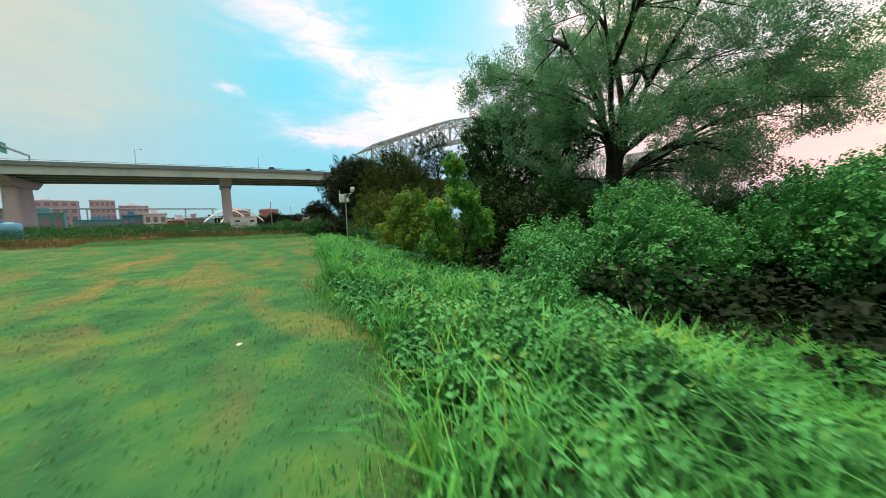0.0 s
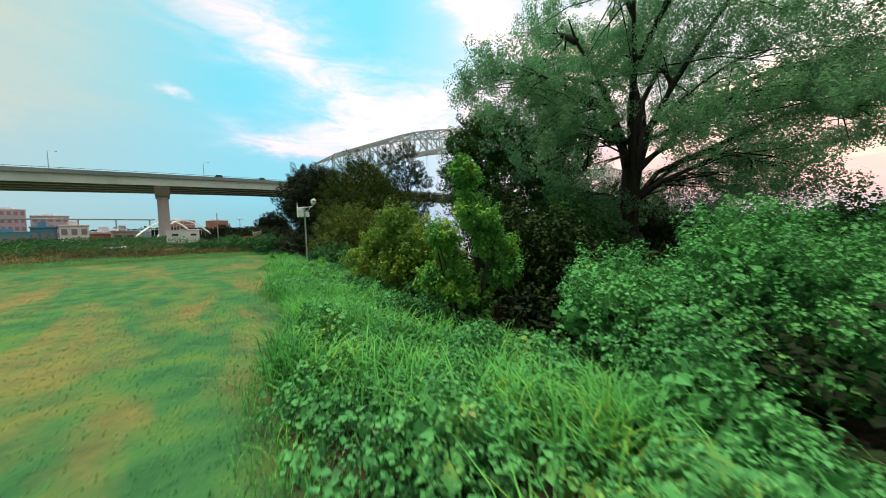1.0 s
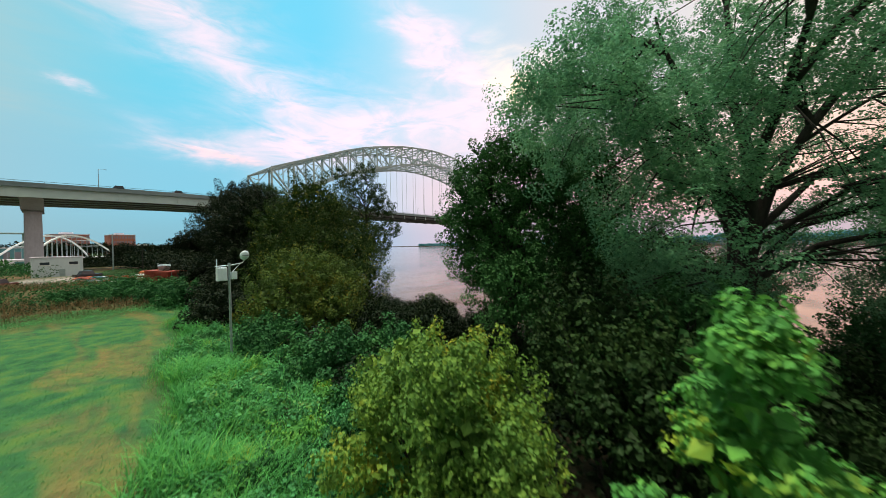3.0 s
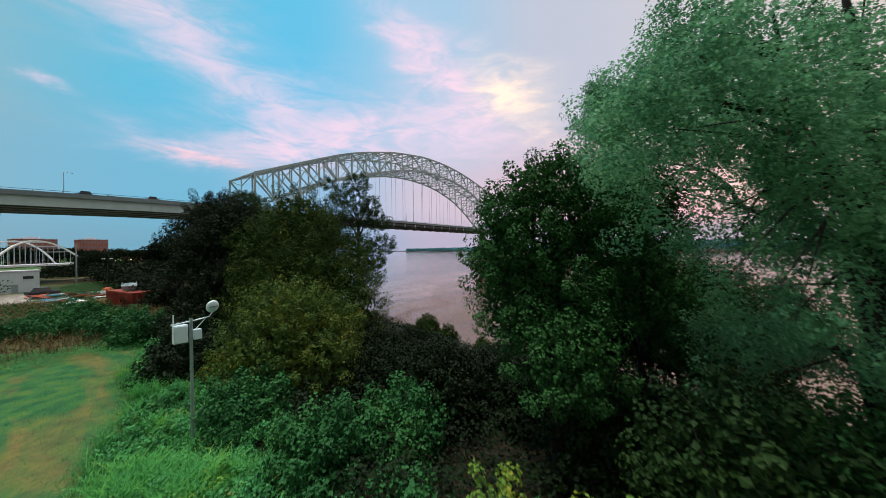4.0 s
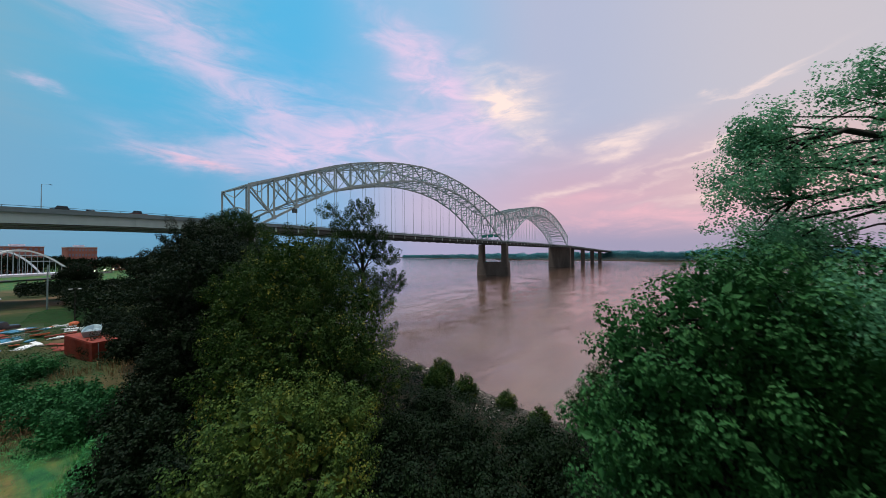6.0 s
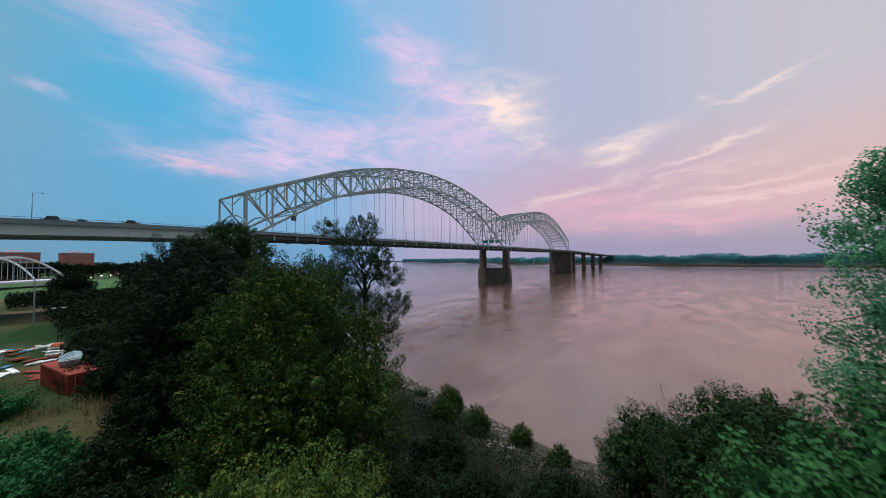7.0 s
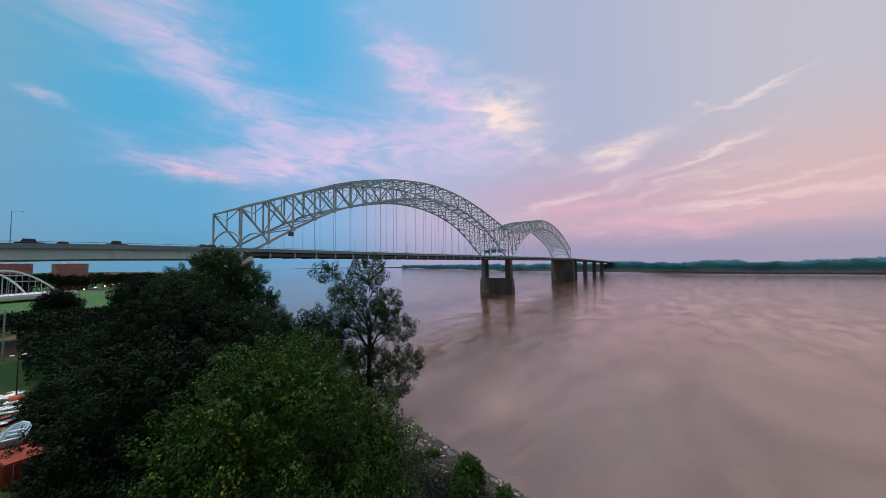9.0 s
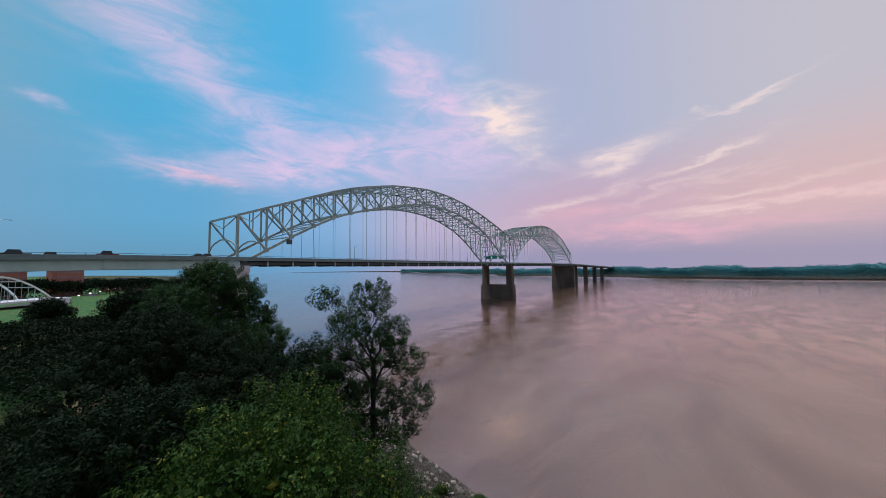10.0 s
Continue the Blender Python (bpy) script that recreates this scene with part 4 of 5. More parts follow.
for (x, y, zt, r) in ((-49.5, -181.5, 14.6, 4.2), (-43.5, -177.5, 14.2, 4.4), (-54.0, -186.5, 13.6, 3.8), (-47.0, -189.5, 14.4, 4.4), (-57.0, -168.0, 15.0, 3.0)):
    tree("slope_tree", x, y, [(x, y, zt - r * 0.62, r * 0.8, r * 0.8, r * 0.62), (x - r * 0.5, y + r * 0.4, zt - r * 1.05, r * 0.7, r * 0.7, r * 0.6), (x + r * 0.5, y - r * 0.3, zt - r * 1.0, r * 0.75, r * 0.7, r * 0.6), (x, y + r * 0.3, zt - r * 1.6, r * 0.9, r * 0.85, r * 0.75)],
         LEAF_MIX, "leafy green tree crowding the slope under the cottonwood", per=110, spread=0.6, size=0.16, density=0.75, trunk_r=0.2, inner=0.7, group="trees on the slope", core=0.35)
tree("dead_tree", -38.5, -153.0, [(-38.5, -153, 17.2, 0.5, 0.5, 1.6)], LEAF_SHADED, "small bare dead tree with thin twigs", per=2, spread=0.3, size=0.08, density=0.25, trunk_r=0.07, fork_z=13.5, twigs=26, core=0)

# ---- shrubs ----
shrub("vine_covered_shrub", -66.2, -168.5, [(-66.3, -168.6, 14.9, 0.6, 0.6, 0.85), (-66.0, -168.8, 13.7, 1.0, 0.95, 0.9), (-65.5, -169.3, 12.5, 0.95, 0.9, 0.9), (-66.9, -168.0, 12.3, 0.65, 0.65, 0.9), (-65.1, -169.8, 11.1, 0.75, 0.75, 1.0), (-66.5, -168.4, 10.6, 0.75, 0.75, 0.9), (-65.9, -168.9, 9.8, 0.8, 0.8, 0.9), (-67.3, -167.5, 10.6, 0.5, 0.5, 0.7)],
      LEAF_VINE_Y, "tall stump smothered in green and yellow climbing vine", per=50, spread=0.22, size=0.11, density=0.75, inner=0.82, droop=0.8, split=(9, 0.42))
shrub("vine_mound", -62.8, -176.3, [(-62.3, -176.7, 10.9, 2.7, 2.4, 2.5), (-65.2, -175.2, 9.9, 1.8, 1.6, 1.7), (-60.6, -178.4, 10.2, 2.6, 2.4, 2.1), (-63.8, -178.6, 9.4, 1.5, 1.4, 1.5), (-66.3, -173.9, 10.1, 1.3, 1.2, 1.2), (-63.8, -173.4, 10.6, 1.7, 1.5, 1.5), (-67.0, -176.0, 9.8, 1.1, 1.1, 1.0)],
      LEAF_VINE, "broad mound of bright green vine over shrubs", per=80, spread=0.32, size=0.095, density=0.6, inner=0.8, split=(11, 0.42))
shrub("vine_mound", -60.0, -184.2, [(-59.5, -184.5, 11.6, 3.0, 3.0, 2.4), (-62.2, -186.2, 10.8, 2.6, 2.6, 2.3), (-57.0, -181.8, 11.4, 2.8, 2.4, 2.3), (-63.5, -188.6, 10.6, 2.6, 2.4, 2.2), (-60.5, -190.5, 12, 3, 3, 2.4), (-55, -180, 10, 3, 3, 2.4)],
      LEAF_VINE, "tall dark hedge tangled with vine", per=60, spread=0.36, size=0.13, density=0.6, inner=0.8, split=(11, 0.42))
shrub("yellow_green_shrub", -65.6, -162.6, [(-66.2, -163.5, 12.7, 1.2, 1.2, 1.4), (-64.6, -160.6, 12.2, 1.8, 1.8, 1.9), (-65.8, -164.7, 10.8, 1.6, 1.4, 1.8), (-63.0, -162.5, 11.4, 1.8, 1.7, 2.0), (-66.4, -161.6, 10.8, 1.5, 1.4, 1.8)],
      LEAF_SHRUB_Y, "shrub with yellow-green leaves", per=55, spread=0.28, size=0.11, density=0.65, inner=0.75, split=(9, 0.42))
shrub("leafy_shrub", -61.5, -167.0, [(-61.5, -167, 11.8, 2.2, 2.0, 2.4), (-59, -165, 12.6, 2.4, 2.4, 2.8), (-60.2, -169.5, 11, 2.4, 2.2, 2.6)],
      LEAF_LOW, "dark leafy shrub under the cottonwood", per=80, spread=0.5, size=0.16, density=0.8, inner=0.75)
for (x, y, r, h) in ((-61.0, -150.0, 2.6, 2.6), (-56.5, -151.0, 2.8, 3.0), (-51.0, -150.2, 3.0, 4.6), (-61.5, -143.0, 2.6, 2.6), (-61.8, -133.0, 2.8, 2.8), (-52.0, -144.0, 3.2, 3.6), (-46.0, -146.0, 3.2, 3.6),
                     (-62.3, -156.5, 2.0, 2.2), (-61.0, -160.5, 2.2, 2.4), (-46.5, -153.5, 3.2, 4.4), (-40.5, -141.0, 3.2, 3.4), (-46.0, -137.5, 3.2, 3.6), (-36.0, -134.0, 3.0, 3.0), (-57.0, -174.0, 2.8, 3.6), (-54.5, -178.5, 3.2, 4.2),
                     (-52.0, -166.5, 3.4, 4.6), (-47.5, -170.5, 3.4, 4.8), (-46.5, -163.0, 3.4, 4.6), (-43.5, -178.0, 3.6, 5.0), (-57.5, -131.5, 2.8, 3.0), (-62.5, -112.0, 2.6, 2.4), (-66.0, -108.0, 2.4, 2.0), (-67.5, -101.0, 2.2, 1.8), (-64.0, -96.5, 2.4, 2.0), (-70.5, -106.0, 2.2, 1.7), (-61.5, -117.5, 2.6, 2.8), (-54.5, -96.0, 3.2, 3.6), (-55.5, -90.0, 3.0, 3.4), (-54.0, -80.0, 3.4, 3.8), (-53.5, -70.0, 3.4, 3.8), (-59.5, -126.0, 2.8, 3.2), (-58.0, -119.0, 3.2, 3.6), (-53.0, -108.0, 4.0, 4.4), (-40.0, -150.0, 3.0, 4.0), (-35.0, -146.0, 3.0, 3.2), (-50.0, -174.0, 3.2, 4.8), (-55.0, -169.5, 2.8, 4.2), (-52.0, -161.5, 3.0, 4.4), (-60.0, -172.5, 2.6, 3.4), (-41.0, -168.0, 3.4, 5.0), (-42.5, -160.0, 3.2, 4.6)):
    g = float(ground_z(x, y))
    # Leaf colour carries lit and shaded tones by place on the bank.
    shrub("bank_shrub", x, y, [(x, y, g + h * 0.6, r * 0.8, r * 0.8, h * 0.62), (x + r * 0.6, y + r * 0.5, g + h * 0.35, r * 0.6, r * 0.6, h * 0.6), (x - r * 0.6, y - r * 0.4, g + h * 0.4, r * 0.62, r * 0.62, h * 0.55), (x - r * 0.3, y + r * 0.6, g + h * 0.45, r * 0.55, r * 0.55, h * 0.6)],
          LEAF_MID if x < -56 and -162 < y < -140 or x < -59 and y > -120 else LEAF_LOW if y < -158 else LEAF_SHADED, "dense green shrub on the river bank", per=95, spread=0.62, size=0.19, density=0.8, group="shrubs on the bank", inner=0.75, stems=5, core=0.26)
for (x, y, h) in ((-19.5, -123.5, 3.8), (-22.5, -125.0, 5.2), (-24.5, -131.0, 4.4), (-22.0, -136.5, 3.2), (-18.5, -116.0, 1.6), (-23.5, -142.0, 2.8), (-27.0, -127.0, 4.4)):
    g = float(ground_z(x, y))
    shrub("willow_shrub", x, y, [(x, y, g + h * 0.45, h * 0.34, h * 0.34, h * 0.5), (x + 0.7, y - 0.5, g + h * 0.3, h * 0.26, h * 0.26, h * 0.36), (x - 0.7, y + 0.6, g + h * 0.3, h * 0.26, h * 0.26, h * 0.4)],
          LEAF_YELLOW, "small feathery willow shrub among the shore stones", per=50, spread=0.3, size=0.15, density=0.8, group="shore shrubs")


# ---- weeds, grass and undergrowth ----
def noise2(x, y, s, o=0.0):
    return 0.5 + 0.25 * (np.sin(x * s + o) * np.sin(y * s * 1.13 + 1.7 * o) + np.sin((x + y) * s * 0.61 + 2.3 + o) + 0.6 * np.sin((x - 1.7 * y) * s * 1.7 + o)) / 1.3


def cover(name, n, y0, y1, u0, u1, height, size, leaf, label, wide=0.75, droop=0.1, bumpy=0.9, keep=None):
    y = rng.uniform(y0, y1, n)
    u = u0 + (u1 - u0) * rng.random(n)
    x = edge_x(y) + u
    h = height * (0.35 + bumpy * noise2(x, y, 1.1) + 0.35 * noise2(x, y, 3.1, 1.0)) * np.clip((u - u0) / 0.9 + 0.25, 0, 1)
    if keep is not None:
        k = keep(x, y, u)
        x, y, u, h = x[k], y[k], u[k], h[k]
    z = ground_z(x, y) + h * rng.random(len(x)) ** 0.45
    P = np.stack([x, y, z], 1)
    out = np.zeros_like(P)
    out[:, 2] = 0.7
    V, F = leaf_rows(P, size * (0.5 + 0.9 * rng.random(len(P))), out, droop, wide)
    return tagged(put(name, mesh_from(name, V, F, leaf)), label, "weeds", "", "stuff")


cover("bank_weeds", 18000, -193, -116, 0.3, 8.5, 0.6, 0.07, LEAF_WEED, "dense leafy green weeds along the edge of the field")


def weed_plants(name, plants, per, y0, y1, u0, u1, tall, leaf, size, label):
    """Leafy plants: each a few small domes of leaves stacked on a stem."""
    y = rng.uniform(y0, y1, plants)
    u = u0 + (u1 - u0) * rng.random(plants)
    x = edge_x(y) + u
    h = tall * (0.2 + 1.15 * noise2(x, y, 0.9) ** 1.5 + 0.35 * rng.random(plants)) * np.clip((u - u0) / 1.0 + 0.35, 0, 1)
    c = np.stack([x, y, ground_z(x, y) + h * 0.62], 1)
    v = rng.normal(size=(plants, per, 3))
    v /= np.linalg.norm(v, axis=2)[:, :, None]
    v[:, :, 2] = np.abs(v[:, :, 2]) * 1.1 - 0.25
    r = (0.16 + 0.22 * rng.random((plants, 1, 1))) * (0.75 + 0.4 * rng.random((plants, per, 1)))
    sc = np.stack([r[:, :, 0], r[:, :, 0], r[:, :, 0] * 0.4 + h[:, None] * 0.38], 2)
    P = (c[:, None, :] + v * sc).reshape(-1, 3)
    V, F = leaf_rows(P, size * (0.5 + 1.4 * rng.random(len(P)) ** 2), v.reshape(-1, 3), 0.3, 0.8)
    return tagged(put(name, mesh_from(name, V, F, leaf)), label, "weeds", "", "stuff")


weed_plants("leafy_weeds", 4600, 44, -193, -116, 0.35, 8.5, 1.0, LEAF_WEED, 0.105, "tall leafy weeds crowding the edge of the field")
wrng = random.Random(11)
for k in range(84):
    y = wrng.uniform(-190, -128)
    u = wrng.uniform(0.9, 7.0)
    x = float(edge_x(y)) + u
    g = float(ground_z(x, y))
    h = wrng.uniform(0.7, 1.5) * (0.7 + 0.08 * u)
    r = wrng.uniform(0.5, 1.2)
    leaf, lab = wrng.choice([(LEAF_VINE, "clump of bright green weeds at the field's edge"), (LEAF_WEED, "clump of mixed green and brown weeds at the field's edge"), (LEAF_VINE_Y, "clump of yellow-green weeds at the field's edge"), (LEAF_MID, "clump of dark green weeds at the field's edge"), (LEAF_VINE, "clump of bright green weeds at the field's edge")])
    shrub("weed_clump", x, y, [(x, y, g + h * 0.55, r * 0.8, r * 0.8, h * 0.5), (x + r * 0.6, y + r * 0.4, g + h * 0.35, r * 0.55, r * 0.55, h * 0.4), (x - r * 0.4, y - r * 0.6, g + h * 0.4, r * 0.6, r * 0.6, h * 0.42)],
          leaf, lab, per=34, spread=0.24, size=0.10, density=0.6, group="weed clumps", inner=0.7, stems=3, split=(4, 0.5), category="weeds")
cover("bank_undergrowth", 150000, -200, -84, 7, 44, 2.2, 0.24, LEAF_SHADED, "tangled undergrowth on the river bank, deep shade painted into its leaves", keep=lambda x, y, u: (x < shore_x(y) - 9 + 3 * noise2(x, y, 0.5)))


def blades(name, x, y, length, width, mat, label, lean=0.5, category="grass"):
    """Bent grass blades, a strip of two quads and a tip each."""
    n = len(x)
    z = ground_z(x, y)
    b = np.stack([x, y, z - 0.01], 1)
    th = rng.uniform(0, 2 * math.pi, n)
    d = np.stack([np.cos(th), np.sin(th), np.zeros(n)], 1)
    s = np.stack([-np.sin(th), np.cos(th), np.zeros(n)], 1) * (width * (0.6 + 0.8 * rng.random(n)))[:, None] * 0.5
    L = (length * (0.55 + 0.7 * rng.random(n)))[:, None]
    k = (lean * (0.3 + rng.random(n)))[:, None]
    up = np.array([0, 0, 1.0])
    m1 = b + L * (0.45 * up + 0.12 * k * d)
    m2 = b + L * (0.78 * up + 0.40 * k * d)
    tp = b + L * (0.92 * up + 0.85 * k * d)
    V = np.stack([b - s, b + s, m1 + s * 0.85, m1 - s * 0.85, m2 + s * 0.55, m2 - s * 0.55, tp + s * 0.05, tp - s * 0.05], 1).reshape(-1, 3)
    o = np.arange(n)[:, None] * 8
    F = np.concatenate([o + [0, 1, 2, 3], o + [3, 2, 4, 5], o + [5, 4, 6, 7]], 1).reshape(-1, 4)
    return tagged(put(name, mesh_from(name, V, F, mat)), label, category, "", "stuff")


def patch(n, cx, cy, sx, sy):
    return cx + rng.normal(size=n) * sx, cy + rng.normal(size=n) * sy


px, py = zip(*[patch(*r) for r in ((3400, -72.0, -182.2, 1.6, 1.0), (5200, -68.0, -183.8, 2.4, 1.5), (3600, -70.2, -163.0, 1.3, 4.5), (3500, -68.5, -157.0, 1.3, 3.0), (2400, -71.5, -170.0, 1.0, 3.0), (4500, -66.8, -148.5, 1.3, 2.4), (1500, -69.5, -173.0, 1.5, 2.0))])
px, py = np.concatenate(px), np.concatenate(py)
tufts = [patch(90, float(edge_x(b)) + wrng.uniform(0.3, 5.5), b, 0.22, 0.22) for b in [wrng.uniform(-190, -130) for k in range(110)]]
px, py = np.concatenate([px] + [a for a, b in tufts]), np.concatenate([py] + [b for a, b in tufts])
ok = px > edge_x(py) + 0.2
tall = 0.55 + 0.95 * noise2(px[ok], py[ok], 1.6, 0.5)
blades("tall_grass", px[ok], py[ok], tall, np.full(ok.sum(), 0.04), BLADE, "long arching bright green grass on the bank", 1.0)
n = 9000
yy = rng.uniform(-192, -117, n)
xx = edge_x(yy) + rng.normal(size=n) * 0.35 + 0.4
blades("edge_grass", xx, yy, np.full(n, 0.34), np.full(n, 0.02), BLADE, "ragged grass along the mown edge", 0.9)
n = 80000
yy = rng.uniform(-192, -116, n)
xx = edge_x(yy) - 34 * rng.random(n) ** 1.6
blades("mown_grass", xx, yy, np.full(n, 0.08), np.full(n, 0.016), BLADE_MOWN, "short mown grass with dry patches", 1.3)
n = 26000
yy = rng.uniform(-117, -62, n)
xx = edge_x(yy) + rng.uniform(-50, 6, n)
ok = (noise2(xx, yy, 0.35) > 0.42) & ((yy < -98) | (xx < -66))
blades("dry_weeds", xx[ok], yy[ok], np.full(ok.sum(), 1.0), np.full(ok.sum(), 0.05), BLADE_DRY, "tall brown dry weeds beyond the field", 0.7, "weeds")
cover("rough_weeds", 60000, -117, -60, -60, 8, 0.9, 0.16, LEAF_LOW, "low green weeds on rough ground", keep=lambda x, y, u: noise2(x, y, 0.3, 2.0) > 0.45)
cover("yard_grass", 30000, -78, -22, -19, -8, 0.35, 0.13, LEAF_MID, "short green grass growing through the yard", 0.4)
cover("grass_verge", 30000, -121, -115.5, -32, 0, 0.55, 0.10, LEAF_VINE, "bright green weeds at the far edge of the field", 0.4)

# ---- litter on the field ----
bm = bmesh.new()
bmesh.ops.create_icosphere(bm, subdivisions=2, radius=0.06)
for v in bm.verts:
    v.co *= 0.7 + 0.5 * wrng.random()
    v.co.z *= 0.45
paper = thing("crumpled_paper", -77.3, -175.8, float(ground_z(-77.3, -175.8)) + 0.015, "crumpled white paper litter lying on the mown grass", "litter")
part("paper", bm, WHITE, paper)

# ---- weather station pole ----
BOX_PAINT = material("pale_blue_white_enamel", [(0.52, 0.66, 0.76), (0.62, 0.75, 0.84), (0.68, 0.80, 0.88)], 2.0, 15, 0.4)
wx, wy = -64.65, -144.05
gz = float(ground_z(wx, wy))
st = thing("weather_station", wx, wy, gz, "galvanised pole with white instrument boxes and a round white dish", "weather station")
tubes("pole", [([(0, 0, -0.3), (0, 0, 3), (0, 0, 15.75 - gz)], [0.075, 0.075, 0.07])], POLE, st, sides=10)
h = 15.6 - gz
bx = part("instrument_box", box_bm((-0.72, -0.18, h - 1.0), (-0.16, 0.18, h - 0.12), 0.03), BOX_PAINT, st)
part("box_door", box_bm((-0.68, -0.215, h - 0.95), (-0.20, -0.182, h - 0.17), 0.008), BOX_PAINT, bx)
part("small_box", box_bm((0.10, -0.14, h - 0.95), (0.42, 0.14, h - 0.45), 0.02), BOX_PAINT, st)
tubes("cross_arm", [([(-0.80, 0, h - 0.05), (0.10, 0, h), (0.75, -0.1, h + 0.12), (0.9, -0.12, h + 0.35)], [0.03, 0.03, 0.03, 0.03])], BOX_PAINT, st, sides=8)
tubes("brace", [([(0.08, 0, h - 0.55), (0.62, -0.08, h + 0.08)], [0.02, 0.02])], BOX_PAINT, st, sides=6)
tubes("antenna", [([(-0.70, 0, h - 0.1), (-0.70, 0, h + 0.42)], [0.035, 0.03])], BOX_PAINT, st, sides=8)
bm = bmesh.new()
bmesh.ops.create_uvsphere(bm, u_segments=24, v_segments=12, radius=0.30)
bmesh.ops.transform(bm, matrix=Matrix.LocRotScale((0.88, -0.14, h + 0.62), Euler((radians(15), radians(10), 0)), (0.95, 0.5, 1.1)), verts=bm.verts)
for f in bm.faces:
    f.smooth = True
dish = part("dish", bm, BOX_PAINT, st, "round white antenna dome")
part("dish_band", box_bm((0.68, -0.31, h + 0.60), (1.08, -0.285, h + 0.635), 0.005), STEEL_DARK, dish)

# ---- yard beyond the field ----
cx, cy, cz = -58.0, -88.4, float(ground_z(-58.0, -88.4)) - 0.05
box = thing("shipping_container", cx, cy, cz, "rusty red steel shipping container on rough ground", "container", rz=99)
part("shell", box_bm((-5.2, -1.5, 0.1), (5.2, 1.5, 2.95), 0.05), RUST, box)
for k in range(25):
    for yy in (-1.52, 1.52):
        part("rib", box_bm((-5.0 + k * 0.405, yy - 0.03, 0.3), (-4.82 + k * 0.405, yy + 0.03, 2.75), 0.01), RUST, box)
for yy in (-0.72, 0.72):
    d = part("door", box_bm((-5.26, yy - 0.7, 0.3), (-5.2, yy + 0.7, 2.75), 0.02), RUST, box)
    tubes("lock_bar", [([(-5.3, yy + 0.2, 0.3), (-5.3, yy + 0.2, 2.75)], [0.03, 0.03])], STEEL, d, sides=6)
boat = thing("small_boat", -57.8, -86.4, cz + 2.95, "small white and pale blue metal boat lying on the container", "boat", rz=80)
plan = [(-2.6, -0.95), (-2.6, 0.95), (0.8, 1.0), (2.0, 0.62), (2.9, 0.0), (2.0, -0.62), (0.8, -1.0)]
bm = bmesh.new()
rings = []
for fx, fz in ((0.80, 0.0), (1.0, 0.85), (0.93, 0.85), (0.78, 0.22)):
    rings.append([bm.verts.new((px_ * fx, py_ * fx, fz + (0.18 if fz > 0.5 and px_ > 1.5 else 0.0))) for px_, py_ in plan])
for a, b in zip(rings, rings[1:]):
    for k in range(7):
        bm.faces.new((a[k], a[(k + 1) % 7], b[(k + 1) % 7], b[k]))
bm.faces.new(rings[0])
bmesh.ops.recalc_face_normals(bm, faces=bm.faces[:])
part("hull", bm, PALE_BLUE, boat)
bm = bmesh.new()
bm.faces.new([bm.verts.new((px_ * 0.80, py_ * 0.80, 0.24)) for px_, py_ in plan])
part("floor", bm, STEEL_DARK, boat, "dark boat floor")
for xx in (-1.5, 0.1, 1.3):
    part("bench", box_bm((xx - 0.16, -0.7, 0.5), (xx + 0.16, 0.7, 0.57), 0.01), PALE_BLUE, boat)
for s in (-0.88, 0.88):
    tubes("rail", [([(-2.3, s, 0.8), (-2.3, s, 1.3), (-0.8, s, 1.32), (0.6, s, 1.3), (0.6, s, 0.8)], [0.03] * 5)], PALE_BLUE, boat, sides=6)


def scrap(name, x, y, size, mat, label, tilt, rz, lift=0.0):
    t = thing(name, x, y, float(ground_z(x, y)) + lift, label, "scrap", "scrap in the yard", rz=rz)
    bm = box_bm((-size[0] / 2, -size[1] / 2, 0), (size[0] / 2, size[1] / 2, size[2]), min(0.04, size[2] * 0.3))
    bmesh.ops.rotate(bm, cent=(0, 0, 0), matrix=Matrix.Rotation(radians(tilt), 3, "Y"), verts=bm.verts)
    zmin = min(v.co.z for v in bm.verts)
    bmesh.ops.translate(bm, verts=bm.verts, vec=(0, 0, -zmin))
    part("sheet", bm, mat, t)
    return t


srng = random.Random(5)
for k in range(48):
    x, y = srng.uniform(-67, -57.2), srng.uniform(-80, -50)
    m, lab, nm = srng.choice([(WHITE, "pale sheet metal panel lying in a scrap heap", "metal_sheet"), (ORANGE, "faded orange panel in a scrap heap", "scrap_panel"), (RUST, "rusty panel in a scrap heap", "scrap_panel"), (WHITE, "white board in a scrap heap", "board"), (BLUE, "blue plastic sheet in a scrap heap", "plastic_sheet")])
    scrap(nm, x, y, (srng.uniform(1.2, 4.2), srng.uniform(0.6, 1.8), srng.uniform(0.05, 0.3)), m, lab, srng.uniform(-9, 9), srng.uniform(0, 180))
buoy = thing("yard_light", -57.2, -60.0, float(ground_z(-57.2, -60)), "low orange drum with a thin dark mast and twin white lamps", "yard light")
tubes("body", [([(0, 0, 0), (0, 0, 0.3), (0, 0, 0.9), (0, 0, 1.2)], [0.5, 0.8, 0.8, 0.2])], ORANGE, buoy, sides=14)
tubes("mast", [([(0, 0, 1.1), (0, 0, 7.6)], [0.10, 0.05])], BARK, buoy, sides=8)
tubes("cross_arm", [([(-0.7, 0, 7.55), (0, 0, 7.7), (0.7, 0, 7.55)], [0.035] * 3)], BARK, buoy, sides=6)
for xx in (-0.6, 0.6):
    part("lamp", box_bm((xx - 0.28, -0.16, 7.5), (xx + 0.28, 0.16, 7.68), 0.04), WHITE, buoy)

